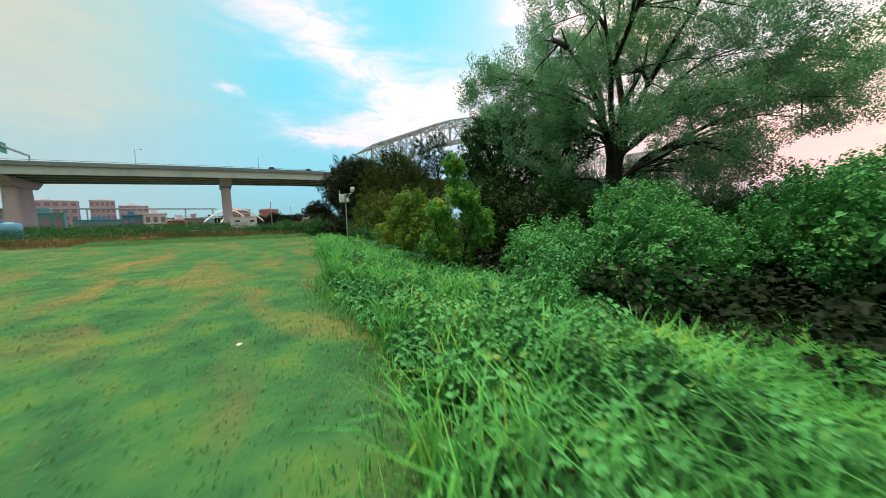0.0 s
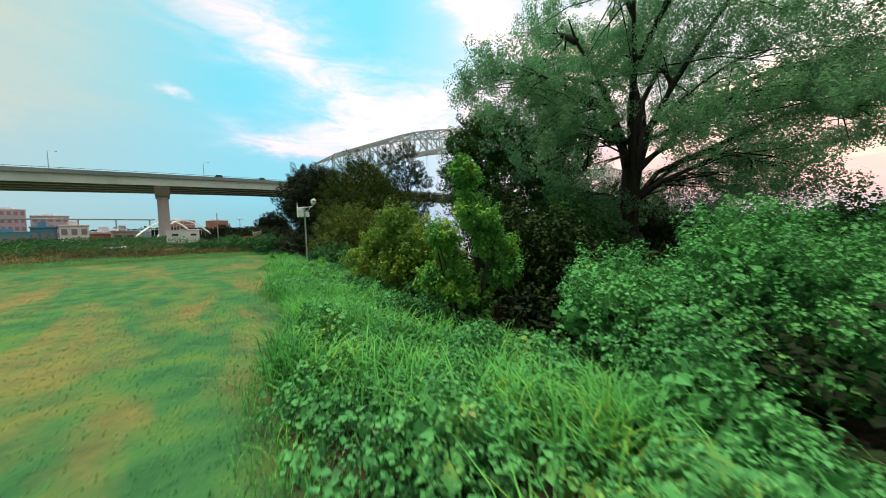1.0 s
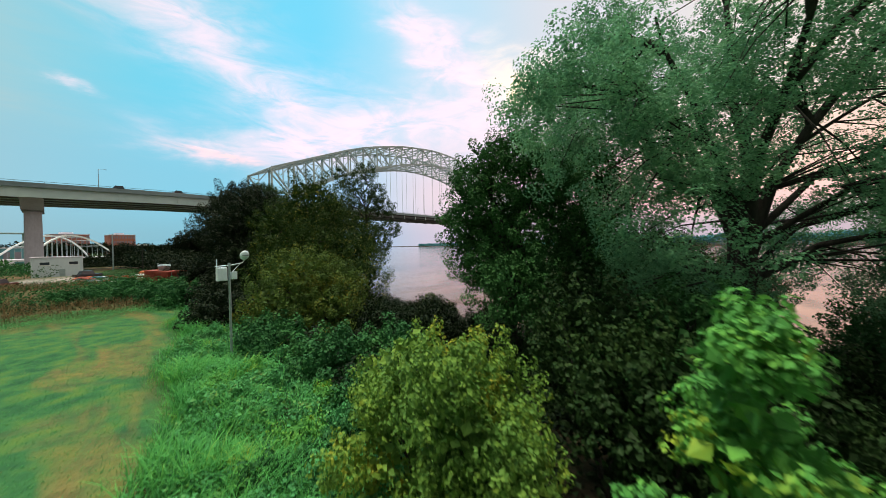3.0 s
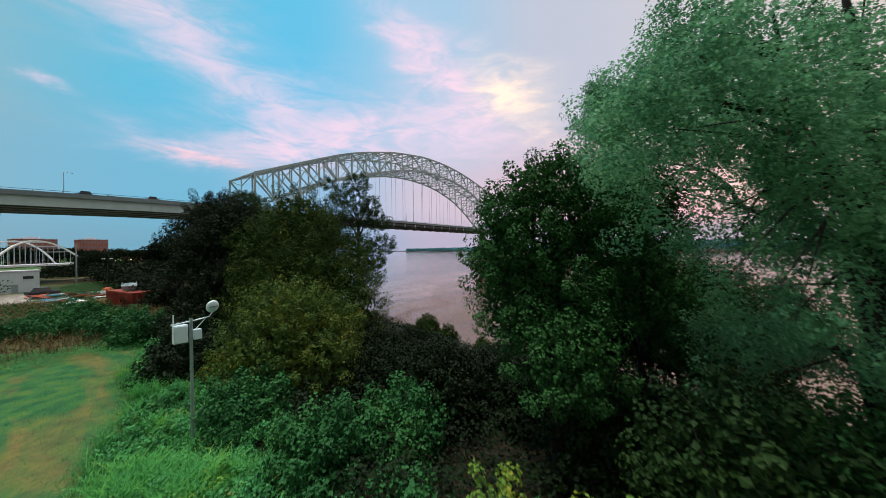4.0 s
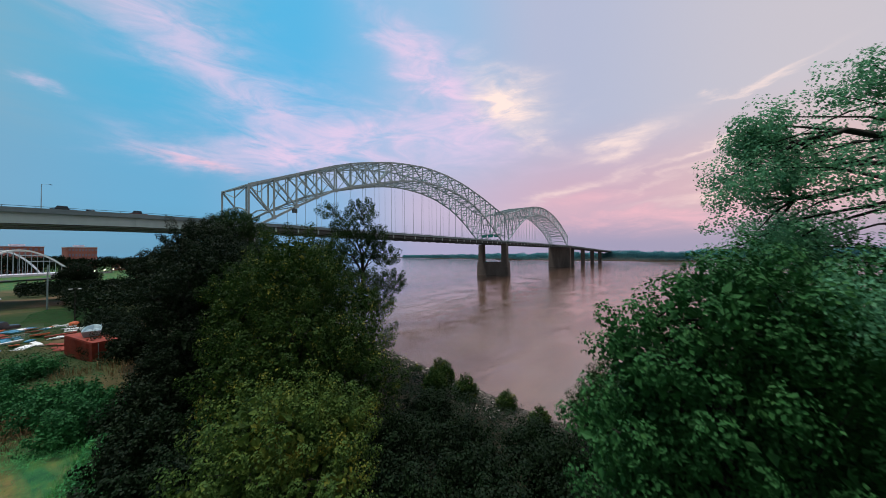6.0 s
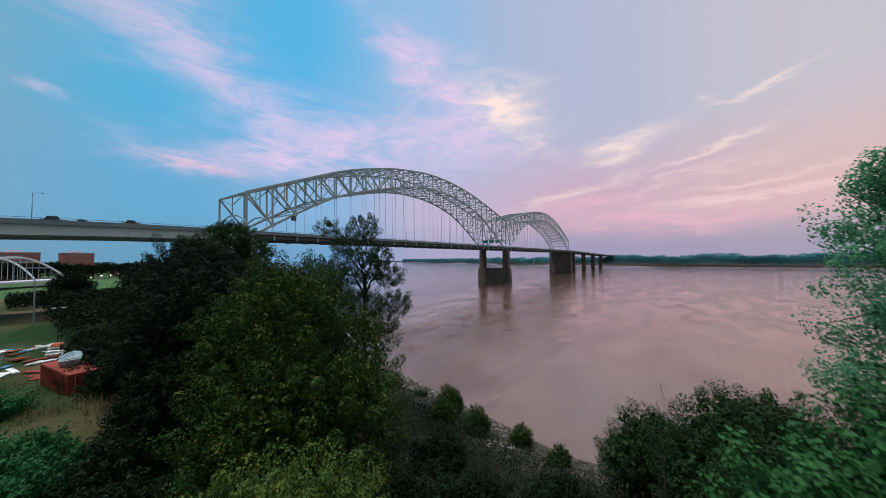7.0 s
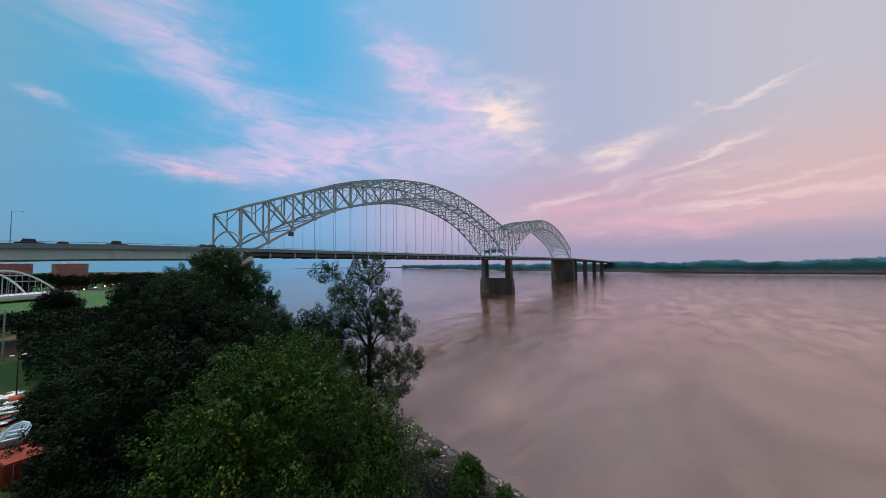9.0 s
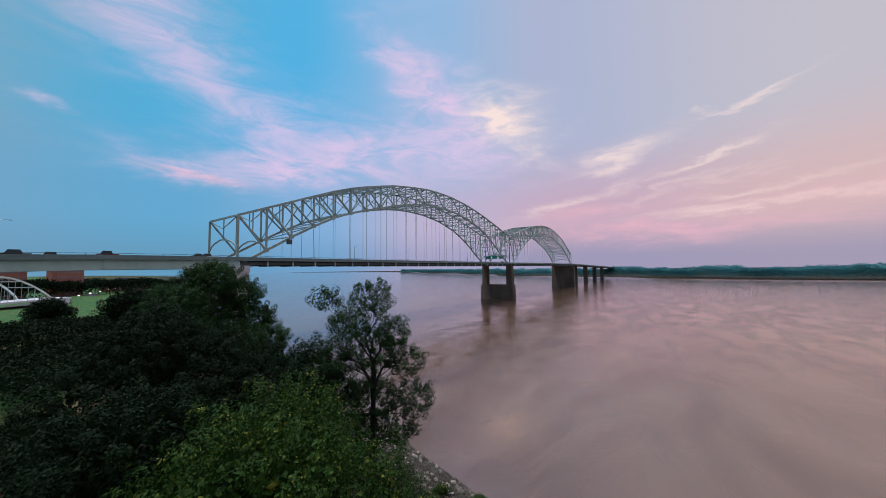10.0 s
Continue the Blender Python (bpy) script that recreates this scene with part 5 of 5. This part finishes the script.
PALE_GREY = material("pale_grey_cladding", [(0.46, 0.55, 0.62), (0.56, 0.66, 0.73), (0.64, 0.73, 0.79)], 0.15, 2.0, 0.7, streak=(1, 1, 0.3))
tx, ty = -70.4, -34.5
tr = thing("site_office", tx, ty, float(ground_z(tx, ty)), "small pale grey flat-roofed site office with dark windows", "building", rz=4)
part("wall", box_bm((-4.3, -2.2, 0), (4.3, 2.2, 5.2), 0.06), PALE_GREY, tr)
part("roof", box_bm((-4.45, -2.35, 5.2), (4.45, 2.35, 5.5), 0.05), CONCRETE, tr)
for xx in (-2.3, 2.6):
    w = part("window", box_bm((xx - 0.8, -2.24, 3.4), (xx + 0.8, -2.19, 4.1), 0.01), GLASS_DARK, tr)
    part("frame", box_bm((xx - 0.9, -2.27, 3.28), (xx + 0.9, -2.245, 3.38), 0.005), WHITE, w)
part("door", box_bm((0.1, -2.25, 0.1), (1.1, -2.19, 2.2), 0.02), STEEL, tr)


def vehicle(name, x, y, z, rz, size, mat, label, category="car"):
    v = thing(name, x, y, z, label, category, rz=rz)
    l, w, h = size
    bm = box_bm((-l / 2, -w / 2, 0.35), (l / 2, w / 2, 0.35 + h * 0.42), 0)
    bmesh.ops.bevel(bm, geom=bm.edges[:], offset=0.12, segments=3, affect="EDGES")
    part("body", bm, mat, v)
    bm = box_bm((-l * 0.33, -w * 0.45, 0.35 + h * 0.40), (l * 0.22, w * 0.45, 0.2 + h), 0)
    for q in bm.verts:
        if q.co.z > h * 0.8:
            q.co.x *= 0.72
            q.co.y *= 0.86
    bmesh.ops.bevel(bm, geom=bm.edges[:], offset=0.06, segments=2, affect="EDGES")
    part("cabin", bm, GLASS_DARK, v)
    part("roof", box_bm((-l * 0.22, -w * 0.36, 0.2 + h), (l * 0.14, w * 0.36, 0.24 + h), 0.015), mat, v)
    for xx in (-l * 0.31, l * 0.31):
        for yy in (-w / 2, w / 2 - 0.2):
            wh = tubes("wheel", [([(xx, yy, 0.33), (xx, yy + 0.2, 0.33)], [0.33, 0.33])], STEEL_DARK, v, sides=14)
    return v


DARK_PAINT = material("dark_car_paint", [(0.015, 0.017, 0.02), (0.03, 0.034, 0.04)], 0.5, 4, 0.25)
MAROON = material("maroon_car_paint", [(0.10, 0.02, 0.02), (0.15, 0.03, 0.03)], 0.5, 4, 0.3)
for x, y, sz, m, lab in ((-54.5, 0.6, (5.6, 2.0, 1.9), DARK_PAINT, "dark pickup-sized vehicle on the highway deck"), (-37.0, 0.6, (5.0, 1.95, 1.8), MAROON, "dark red car on the highway deck"), (-48, 4.5, (4.8, 1.9, 1.5), WHITE, "white car on the highway deck"), (-13, 0.6, (4.8, 1.9, 1.6), DARK_PAINT, "dark car on the highway deck"), (-9, 4.2, (5.4, 2, 1.9), WHITE, "white van on the highway deck"), (260, 2, (5, 2, 1.7), MAROON, "red car on the arch span")):
    vehicle("car", x, y, road_z(x) + 0.01, 0, sz, m, lab)
for x, y, m, rz in ((-66.0, -52.0, DARK_PAINT, 20), (-84, -74, WHITE, 70), (-96.0, -60.0, DARK_PAINT, 10), (-78, -66, MAROON, 40)):
    vehicle("car", x, y, float(ground_z(x, y)), rz, (4.8, 1.9, 1.6), m, "parked car in the dirt yard")


def lamp_post(name, x, y, z, height, label, arm=1.8):
    t = thing(name, x, y, z, label, "street lamp", "street lamps")
    tubes("pole", [([(0, 0, -0.2), (0, 0, height * 0.5), (0, 0, height)], [0.16, 0.12, 0.08])], POLE, t, sides=8)
    tubes("arm", [([(0, 0, height - 0.1), (arm * 0.5, 0.2, height + 0.25), (arm, 0.4, height + 0.2)], [0.06, 0.05, 0.04])], POLE, t, sides=6)
    part("lamp_head", box_bm((arm - 0.3, 0.25, height + 0.1), (arm + 0.4, 0.55, height + 0.28), 0.04), STEEL_DARK, t)
    return t


tubes_pole = thing("utility_pole", -58.3, -15.5, float(ground_z(-58.3, -15.5)), "tall plain pale utility pole", "pole")
tubes("pole", [([(0, 0, -0.3), (0, 0, 12.5)], [0.20, 0.15])], POLE, tubes_pole, sides=10)
for x in (-57.5, -110):
    lamp_post("street_lamp", x, 32.4, road_z(x) - 0.3, 13.5, "tall slim highway lamp on the bridge deck", 2.2)
for k, x in enumerate((55, 85, 140, 190, 235, 330, 420, 500)):
    lamp_post("street_lamp", x, 31.0, DECK, 11.0, "tall slim highway lamp on the bridge deck", 2.0)

# ---- sign gantries ----
g1 = thing("sign_gantry", -143.5, 0, road_z(-143.5), "green highway sign boards on a steel gantry over the deck", "road sign")
for yy in (-1.5, 32):
    beam("post", (0, yy, 0), (0, yy, 8.2), 0.4, 0.4, STEEL, g1)
beam("cross_beam", (0, -1.5, 8), (0, 32, 8), 0.5, 0.7, STEEL, g1)
for yy in (4, 12):
    part("sign_board", box_bm((-0.25, yy - 3, 5.6), (-0.1, yy + 3, 9.6), 0.03), GREEN_SIGN, g1)
g2 = thing("sign_gantry", SPAN - 6, 0, DECK, "green highway sign board hung inside the arch portal", "road sign")
beam("cross_beam", (0, 0, 8.6), (0, 30, 8.6), 0.5, 0.6, STEEL, g2)
for yy in (7, 15, 23):
    part("sign_board", box_bm((-0.3, yy - 3.2, 5.4), (-0.15, yy + 3.2, 8.9), 0.03), GREEN_SIGN, g2)
g3 = thing("maintenance_cage", 21.6, -0.6, 46.5, "small dark maintenance cage hung from the arch", "cage")
part("cage", box_bm((-1.1, -0.6, 0), (1.1, 0.6, 2.2), 0.08), STEEL_DARK, g3)
beam("hanger_rod", (0, 0, 2.1), (0, 0.5, 4.2), 0.1, 0.1, STEEL_DARK, g3)

# ---- far steel arch footbridge, buildings and road ----
# Haze painted into the panes: a lilac grey close to the far walls.
HAZED_GLASS = material("hazed_windows", [(0.19, 0.17, 0.22), (0.25, 0.22, 0.28)], 0.1, 1, 0.3)
PALE_STEEL = material("pale_bridge_steel", [(0.60, 0.66, 0.70), (0.72, 0.78, 0.82)], 0.1, 1, 0.6)
ar = thing("steel_arch_bridge", -63, 300, 6, "pale steel arch bridge with slender ribs far off", "bridge", rz=42)


def arch(parent, span, rise, off, lean, z0):
    pts = [Vector((span * (t - 0.5), off + lean * math.sin(math.pi * t), z0 + rise * math.sin(math.pi * t) ** 0.85)) for t in np.linspace(0, 1, 19)]
    for p, q in zip(pts, pts[1:]):
        beam("arch_rib", p, q, 1.0, 1.2, PALE_STEEL, parent)
    return pts


A = arch(ar, 76, 22, -14, 5, 4)
B = arch(ar, 76, 22, 14, -5, 4)
for k in range(3, 17, 2):
    beam("arch_strut", A[k], B[k], 0.5, 0.5, PALE_STEEL, ar)
for k in range(2, 18):
    for P in (A, B):
        beam("cable", P[k], (P[k].x, P[k].y, 5), 0.25, 0.25, STEEL, ar)
part("deck", box_bm((-56, -12, 3.4), (56, 12, 5.2), 0.2), CONCRETE, ar)
for xx in (-50, 50):
    part("abutment", box_bm((xx - 5, -12, -7), (xx + 5, 12, 3.5), 0.2), CONCRETE, ar)


def building(name, x, y, w, d, h, mat, label, storeys, bays, rz=0.0, roof=CONCRETE):
    z = float(ground_z(x, y)) - 0.3
    t = thing(name, x, y, z, label, "building", "distant buildings", rz=rz)
    part("wall", box_bm((-w / 2, -d / 2, 0), (w / 2, d / 2, h), 0.1), mat, t)
    part("roof", box_bm((-w / 2 - 0.4, -d / 2 - 0.4, h), (w / 2 + 0.4, d / 2 + 0.4, h + 0.9), 0.1), roof, t)
    part("roof_plant", box_bm((-w * 0.2, -d * 0.2, h + 0.9), (w * 0.12, d * 0.2, h + 3.4), 0.1), roof, t)
    sh = h / storeys
    for i in range(storeys):
        for k in range(bays):
            xx = -w / 2 + w * (k + 0.5) / bays
            beam("window", (xx - w / bays * 0.3, -d / 2 - 0.03, sh * (i + 0.55)), (xx + w / bays * 0.3, -d / 2 - 0.03, sh * (i + 0.55)), 0.25, sh * 0.5, HAZED_GLASS, t)
    return t


PALE = material("pale_render", [(0.38, 0.34, 0.33), (0.50, 0.44, 0.42), (0.58, 0.52, 0.50)], 0.05, 0.6, 0.85)
TEAL = material("teal_cladding", [(0.06, 0.20, 0.26), (0.10, 0.28, 0.34)], 0.05, 0.6, 0.6)
LILAC = material("lilac_render", [(0.34, 0.28, 0.40), (0.42, 0.35, 0.48), (0.48, 0.40, 0.52)], 0.05, 0.6, 0.85)
building("brick_building", -5, 486, 26, 30, 34, BRICK, "long red-brick building with rows of windows", 5, 9, 6)
building("brick_building", -54, 492, 34, 28, 34, BRICK, "red-brick building with rows of windows", 5, 8, 10)
building("brick_house", 62, 560, 52, 24, 17, BRICK, "low brick building with a dark roof behind trees", 2, 7, -6, STEEL_DARK)
building("hall", -262, 440, 58, 40, 44, LILAC, "large pale pink building far off", 5, 8, 12)
building("hall", -212, 450, 24, 30, 45, LILAC, "large pale pink building far off", 5, 5, 12)
building("hall", -182, 455, 30, 30, 38, LILAC, "pale pink building with a flat roof far off", 4, 5, 12)
building("hall", -320, 470, 36, 40, 36, LILAC, "large pale pink building far off", 5, 6, 12)
building("warehouse", -168, 235, 34, 20, 15, TEAL, "low warehouse with blue-green cladding", 1, 6, 12, BLUE)
building("warehouse", -236, 250, 50, 24, 14, PALE, "low pale warehouse with a blue roof", 1, 8, 12, BLUE)
building("warehouse", -112, 330, 50, 24, 16, TEAL, "low blue-green warehouse far off", 1, 8, 8)
building("shed", -161, 100, 14, 12, 14, TEAL, "blue-green sheet-metal shed near the highway", 1, 3, 10, TEAL)
building("shed", -124.5, 98, 9, 9, 12.5, BLUE, "tall blue sheet-metal shed near the highway", 1, 3, 8, BLUE)
building("shed", -113.5, 98, 11, 10, 13.5, PALE_GREY, "pale grey rendered shed with a low roof", 2, 3, 8)
building("shed", -98, 60, 9, 8, 7, BRICK, "small red-brown shed far off", 1, 2, 20)
building("shed", -90, 40, 8, 5, 6.5, WHITE, "small white shed under the highway", 1, 2, 10)
building("low_building", -142, -62, 34, 10, 4.2, PALE, "low pale pink building with a blue roof edge", 1, 9, 20, BLUE)
tk = thing("storage_tank", -116.5, -70, float(ground_z(-116.5, -70)), "blue plastic storage tank", "tank")
tubes("shell", [([(0, 0, 0), (0, 0, 0.1), (0, 0, 3.4), (0, 0, 3.8)], [1.7, 1.8, 1.8, 0.4])], BLUE, tk, sides=20)
vi = thing("elevated_road", -190, 400, 0, "long thin elevated road on slim columns far off", "bridge", rz=6)
part("deck", box_bm((-420, -5, 37), (108, 5, 38.4), 0.2), STEEL, vi)
for k in range(17):
    part("column", box_bm((-410 + k * 32, -1, 3), (-408.8 + k * 32, 1, 37.1), 0.1), STEEL, vi)

# road, lawn and lamps beyond the trees
vs, fs = [], []
for k in range(25):
    t = k / 24
    x, y = -190 + 260 * t, 235 + 60 * t + 380 * t ** 3
    for s in (-13, 13):
        vs.append((x - s * 0.5, y + s * 0.85, float(ground_z(x, y)) + 0.12))
for k in range(24):
    fs.append((2 * k, 2 * k + 2, 2 * k + 3, 2 * k + 1))
tagged(put("road", mesh_from("road", vs, fs, ASPHALT)), "curving grey road across the lawn", "road", "", "structure")
GLOW = bpy.data.materials.new("lamp_glow")
GLOW.use_nodes = True
GLOW.node_tree.nodes["Principled BSDF"].inputs["Emission Color"].default_value = (1, 0.86, 0.62, 1)
GLOW.node_tree.nodes["Principled BSDF"].inputs["Emission Strength"].default_value = 6.0
for k in range(7):
    x, y = -30 + 13 * k, 300 + 38 * k
    t = thing("park_lamp", x, y, float(ground_z(x, y)), "short park lamp with a glowing warm head", "street lamp", "park lamps")
    tubes("pole", [([(0, 0, 0), (0, 0, 4.6)], [0.12, 0.09])], POLE, t, sides=6)
    part("lamp_head", box_bm((-0.55, -0.55, 4.6), (0.55, 0.55, 5.3), 0.1), GLOW, t)
# small lamps along the arches
for base, flip in ((0, False), (SPAN, True)):
    for k in range(0, 25):
        x = k * PANEL
        z = float(np.interp(SPAN - x if flip else x, TOP_X, TOP_Z))
        t = thing("arch_lamp", base + x, 0, z + 0.5, "small white lamp on top of the arch", "lamp", "lamps on the arch")
        part("bulb", box_bm((-0.12, -0.12, 0), (0.12, 0.12, 0.26), 0.04), WHITE, t)

# ---- distant trees ----


def far_woods(name, n, xs, ys, height, size, label, leaf=LEAF_HAZED, gap=0.0):
    """Crowns of many leaf clumps over a strip given by two functions of a chance from 0 to 1; gap: how much of it lies bare."""
    t = rng.random(n)
    w = rng.random(n)
    x, y = xs(t, w), ys(t, w)
    scale = 12.0 / height
    crown = 0.40 + 0.45 * noise2(x, y, 0.09 * scale) + 0.30 * noise2(x, y, 0.33 * scale, 1.0) + 0.22 * noise2(x, y, 0.8 * scale, 2.0)
    if gap:
        m = noise2(x, y, 0.16 * scale, 4.0) - gap
        crown = crown * np.clip(m * 5, 0, 1)
        k = m > 0.02
        x, y, crown = x[k], y[k], crown[k]
    z = np.maximum(ground_z(x, y), 0) + height * crown * rng.random(len(x)) ** 0.4
    P = np.stack([x, y, z], 1)
    V, F = leaf_rows(P, size * (0.6 + 0.8 * rng.random(len(x))), None, 0.1, 0.9)
    return tagged(put(name, mesh_from(name, V, F, leaf)), label, "woods", "", "stuff")


far_woods("far_shore_woods", 120000, lambda t, w: np.interp(-900 + 1020 * t, FAR_Y, FAR_X) + 6 + 40 * w ** 1.6, lambda t, w: -900 + 1020 * t, 28, 1.8, "green woods along the far river shore, distance haze painted into the leaves")
far_woods("far_shore_woods", 80000, lambda t, w: np.interp(110 + 2000 * t, FAR_Y, FAR_X) + 6 + 50 * w ** 1.6, lambda t, w: 110 + 2000 * t, 25, 2.8, "green woods along the far river shore, distance haze painted into the leaves")
far_woods("city_trees", 40000, lambda t, w: -420 + 330 * t, lambda t, w: 110 + 300 * w, 7, 1.6, "scattered trees among distant buildings", LEAF_MIX, 0.4)
far_woods("park_woods", 30000, lambda t, w: -160 + 330 * t, lambda t, w: 430 + 22 * w + 60 * t, 22, 1.7, "dark trees behind the park", LEAF_SHADED)
far_woods("riverside_trees", 40000, lambda t, w: -56 + 58 * t, lambda t, w: -50 + 55 * w, 6.0, 0.5, "dark trees between the yard and the bridge", LEAF_SHADED)
far_woods("riverside_trees", 30000, lambda t, w: -62 + 60 * t, lambda t, w: 40 + 70 * w, 5.0, 0.7, "dark trees beyond the bridge", LEAF_SHADED, 0.3)
far_woods("riverside_bushes", 48000, lambda t, w: -165 + 95 * t, lambda t, w: -45 + 55 * w, 3.4, 0.3, "bushes under the highway deck", LEAF_MID, 0.38)
far_woods("yard_bushes", 40000, lambda t, w: -128 + 62 * t, lambda t, w: -112 + 22 * w, 2.4, 0.17, "bushes and weeds beyond the field", LEAF_MID, 0.45)
for (x, y, zt, r) in ((-21, 52, 28, 9), (-6, 95, 25, 8), (-40, 120, 22, 8)):
    g = float(ground_z(x, y))
    tree("far_tree", x, y, [(x, y, zt - r * 0.7, r * 0.8, r * 0.8, r * 0.7), (x - r * 0.5, y, zt - r, r * 0.7, r * 0.7, r * 0.6), (x + r * 0.5, y, zt - r * 1.1, r * 0.7, r * 0.7, r * 0.6)],
         LEAF_SHADED, "round dark tree beside the river", per=30, spread=0.9, size=0.6, density=0.8, trunk_r=0.4, inner=0.5, group="far riverside trees")

# ---- stones on the shore ----
bank = tagged(new("riprap"), "band of broken grey stones along the water's edge", "stones", "", "structure")
meshes = []
for k in range(7):
    bm = bmesh.new()
    bmesh.ops.create_icosphere(bm, subdivisions=1, radius=1)
    for v in bm.verts:
        v.co *= 0.7 + 0.5 * noise.random()
        v.co.z *= 0.6
    me = bpy.data.meshes.new("stone")
    bm.to_mesh(me)
    bm.free()
    me.materials.append(STONE)
    meshes.append(me)
for k in range(290):
    y = srng.uniform(-137, -92)
    x = float(shore_x(y)) - 0.2 - 9.5 * srng.random() ** 1.3
    s = srng.uniform(0.22, 0.6)
    put("stone", meshes[k % 7], bank, Matrix.LocRotScale((x, y, float(ground_z(x, y)) + s * 0.1), Euler((srng.uniform(-0.5, 0.5), srng.uniform(-0.5, 0.5), srng.uniform(0, 6.2))), (s, s * srng.uniform(0.6, 1), s)))
n = 16000
y = rng.uniform(-170, -55, n)
x = shore_x(y) + 0.3 - 11 * rng.random(n) ** 1.2
P = np.stack([x, y, ground_z(x, y) + 0.03], 1)
octa = np.array([(1, 0, 0), (0, 1, 0), (-1, 0, 0), (0, -1, 0), (0, 0, 0.7), (0, 0, -0.7)])
jit = octa[None] * (0.6 + 0.8 * rng.random((n, 6, 1))) + rng.normal(size=(n, 6, 3)) * 0.15
V = (P[:, None, :] + jit * (0.09 + 0.16 * rng.random((n, 1, 1)))).reshape(-1, 3)
tri = np.array([(0, 1, 4), (1, 2, 4), (2, 3, 4), (3, 0, 4), (1, 0, 5), (2, 1, 5), (3, 2, 5), (0, 3, 5)])
F = (np.arange(n)[:, None, None] * 6 + tri[None]).reshape(-1, 3)
tagged(put("rubble", mesh_from("rubble", V, F, STONE), bank), "small broken stones", "", "", "stuff")
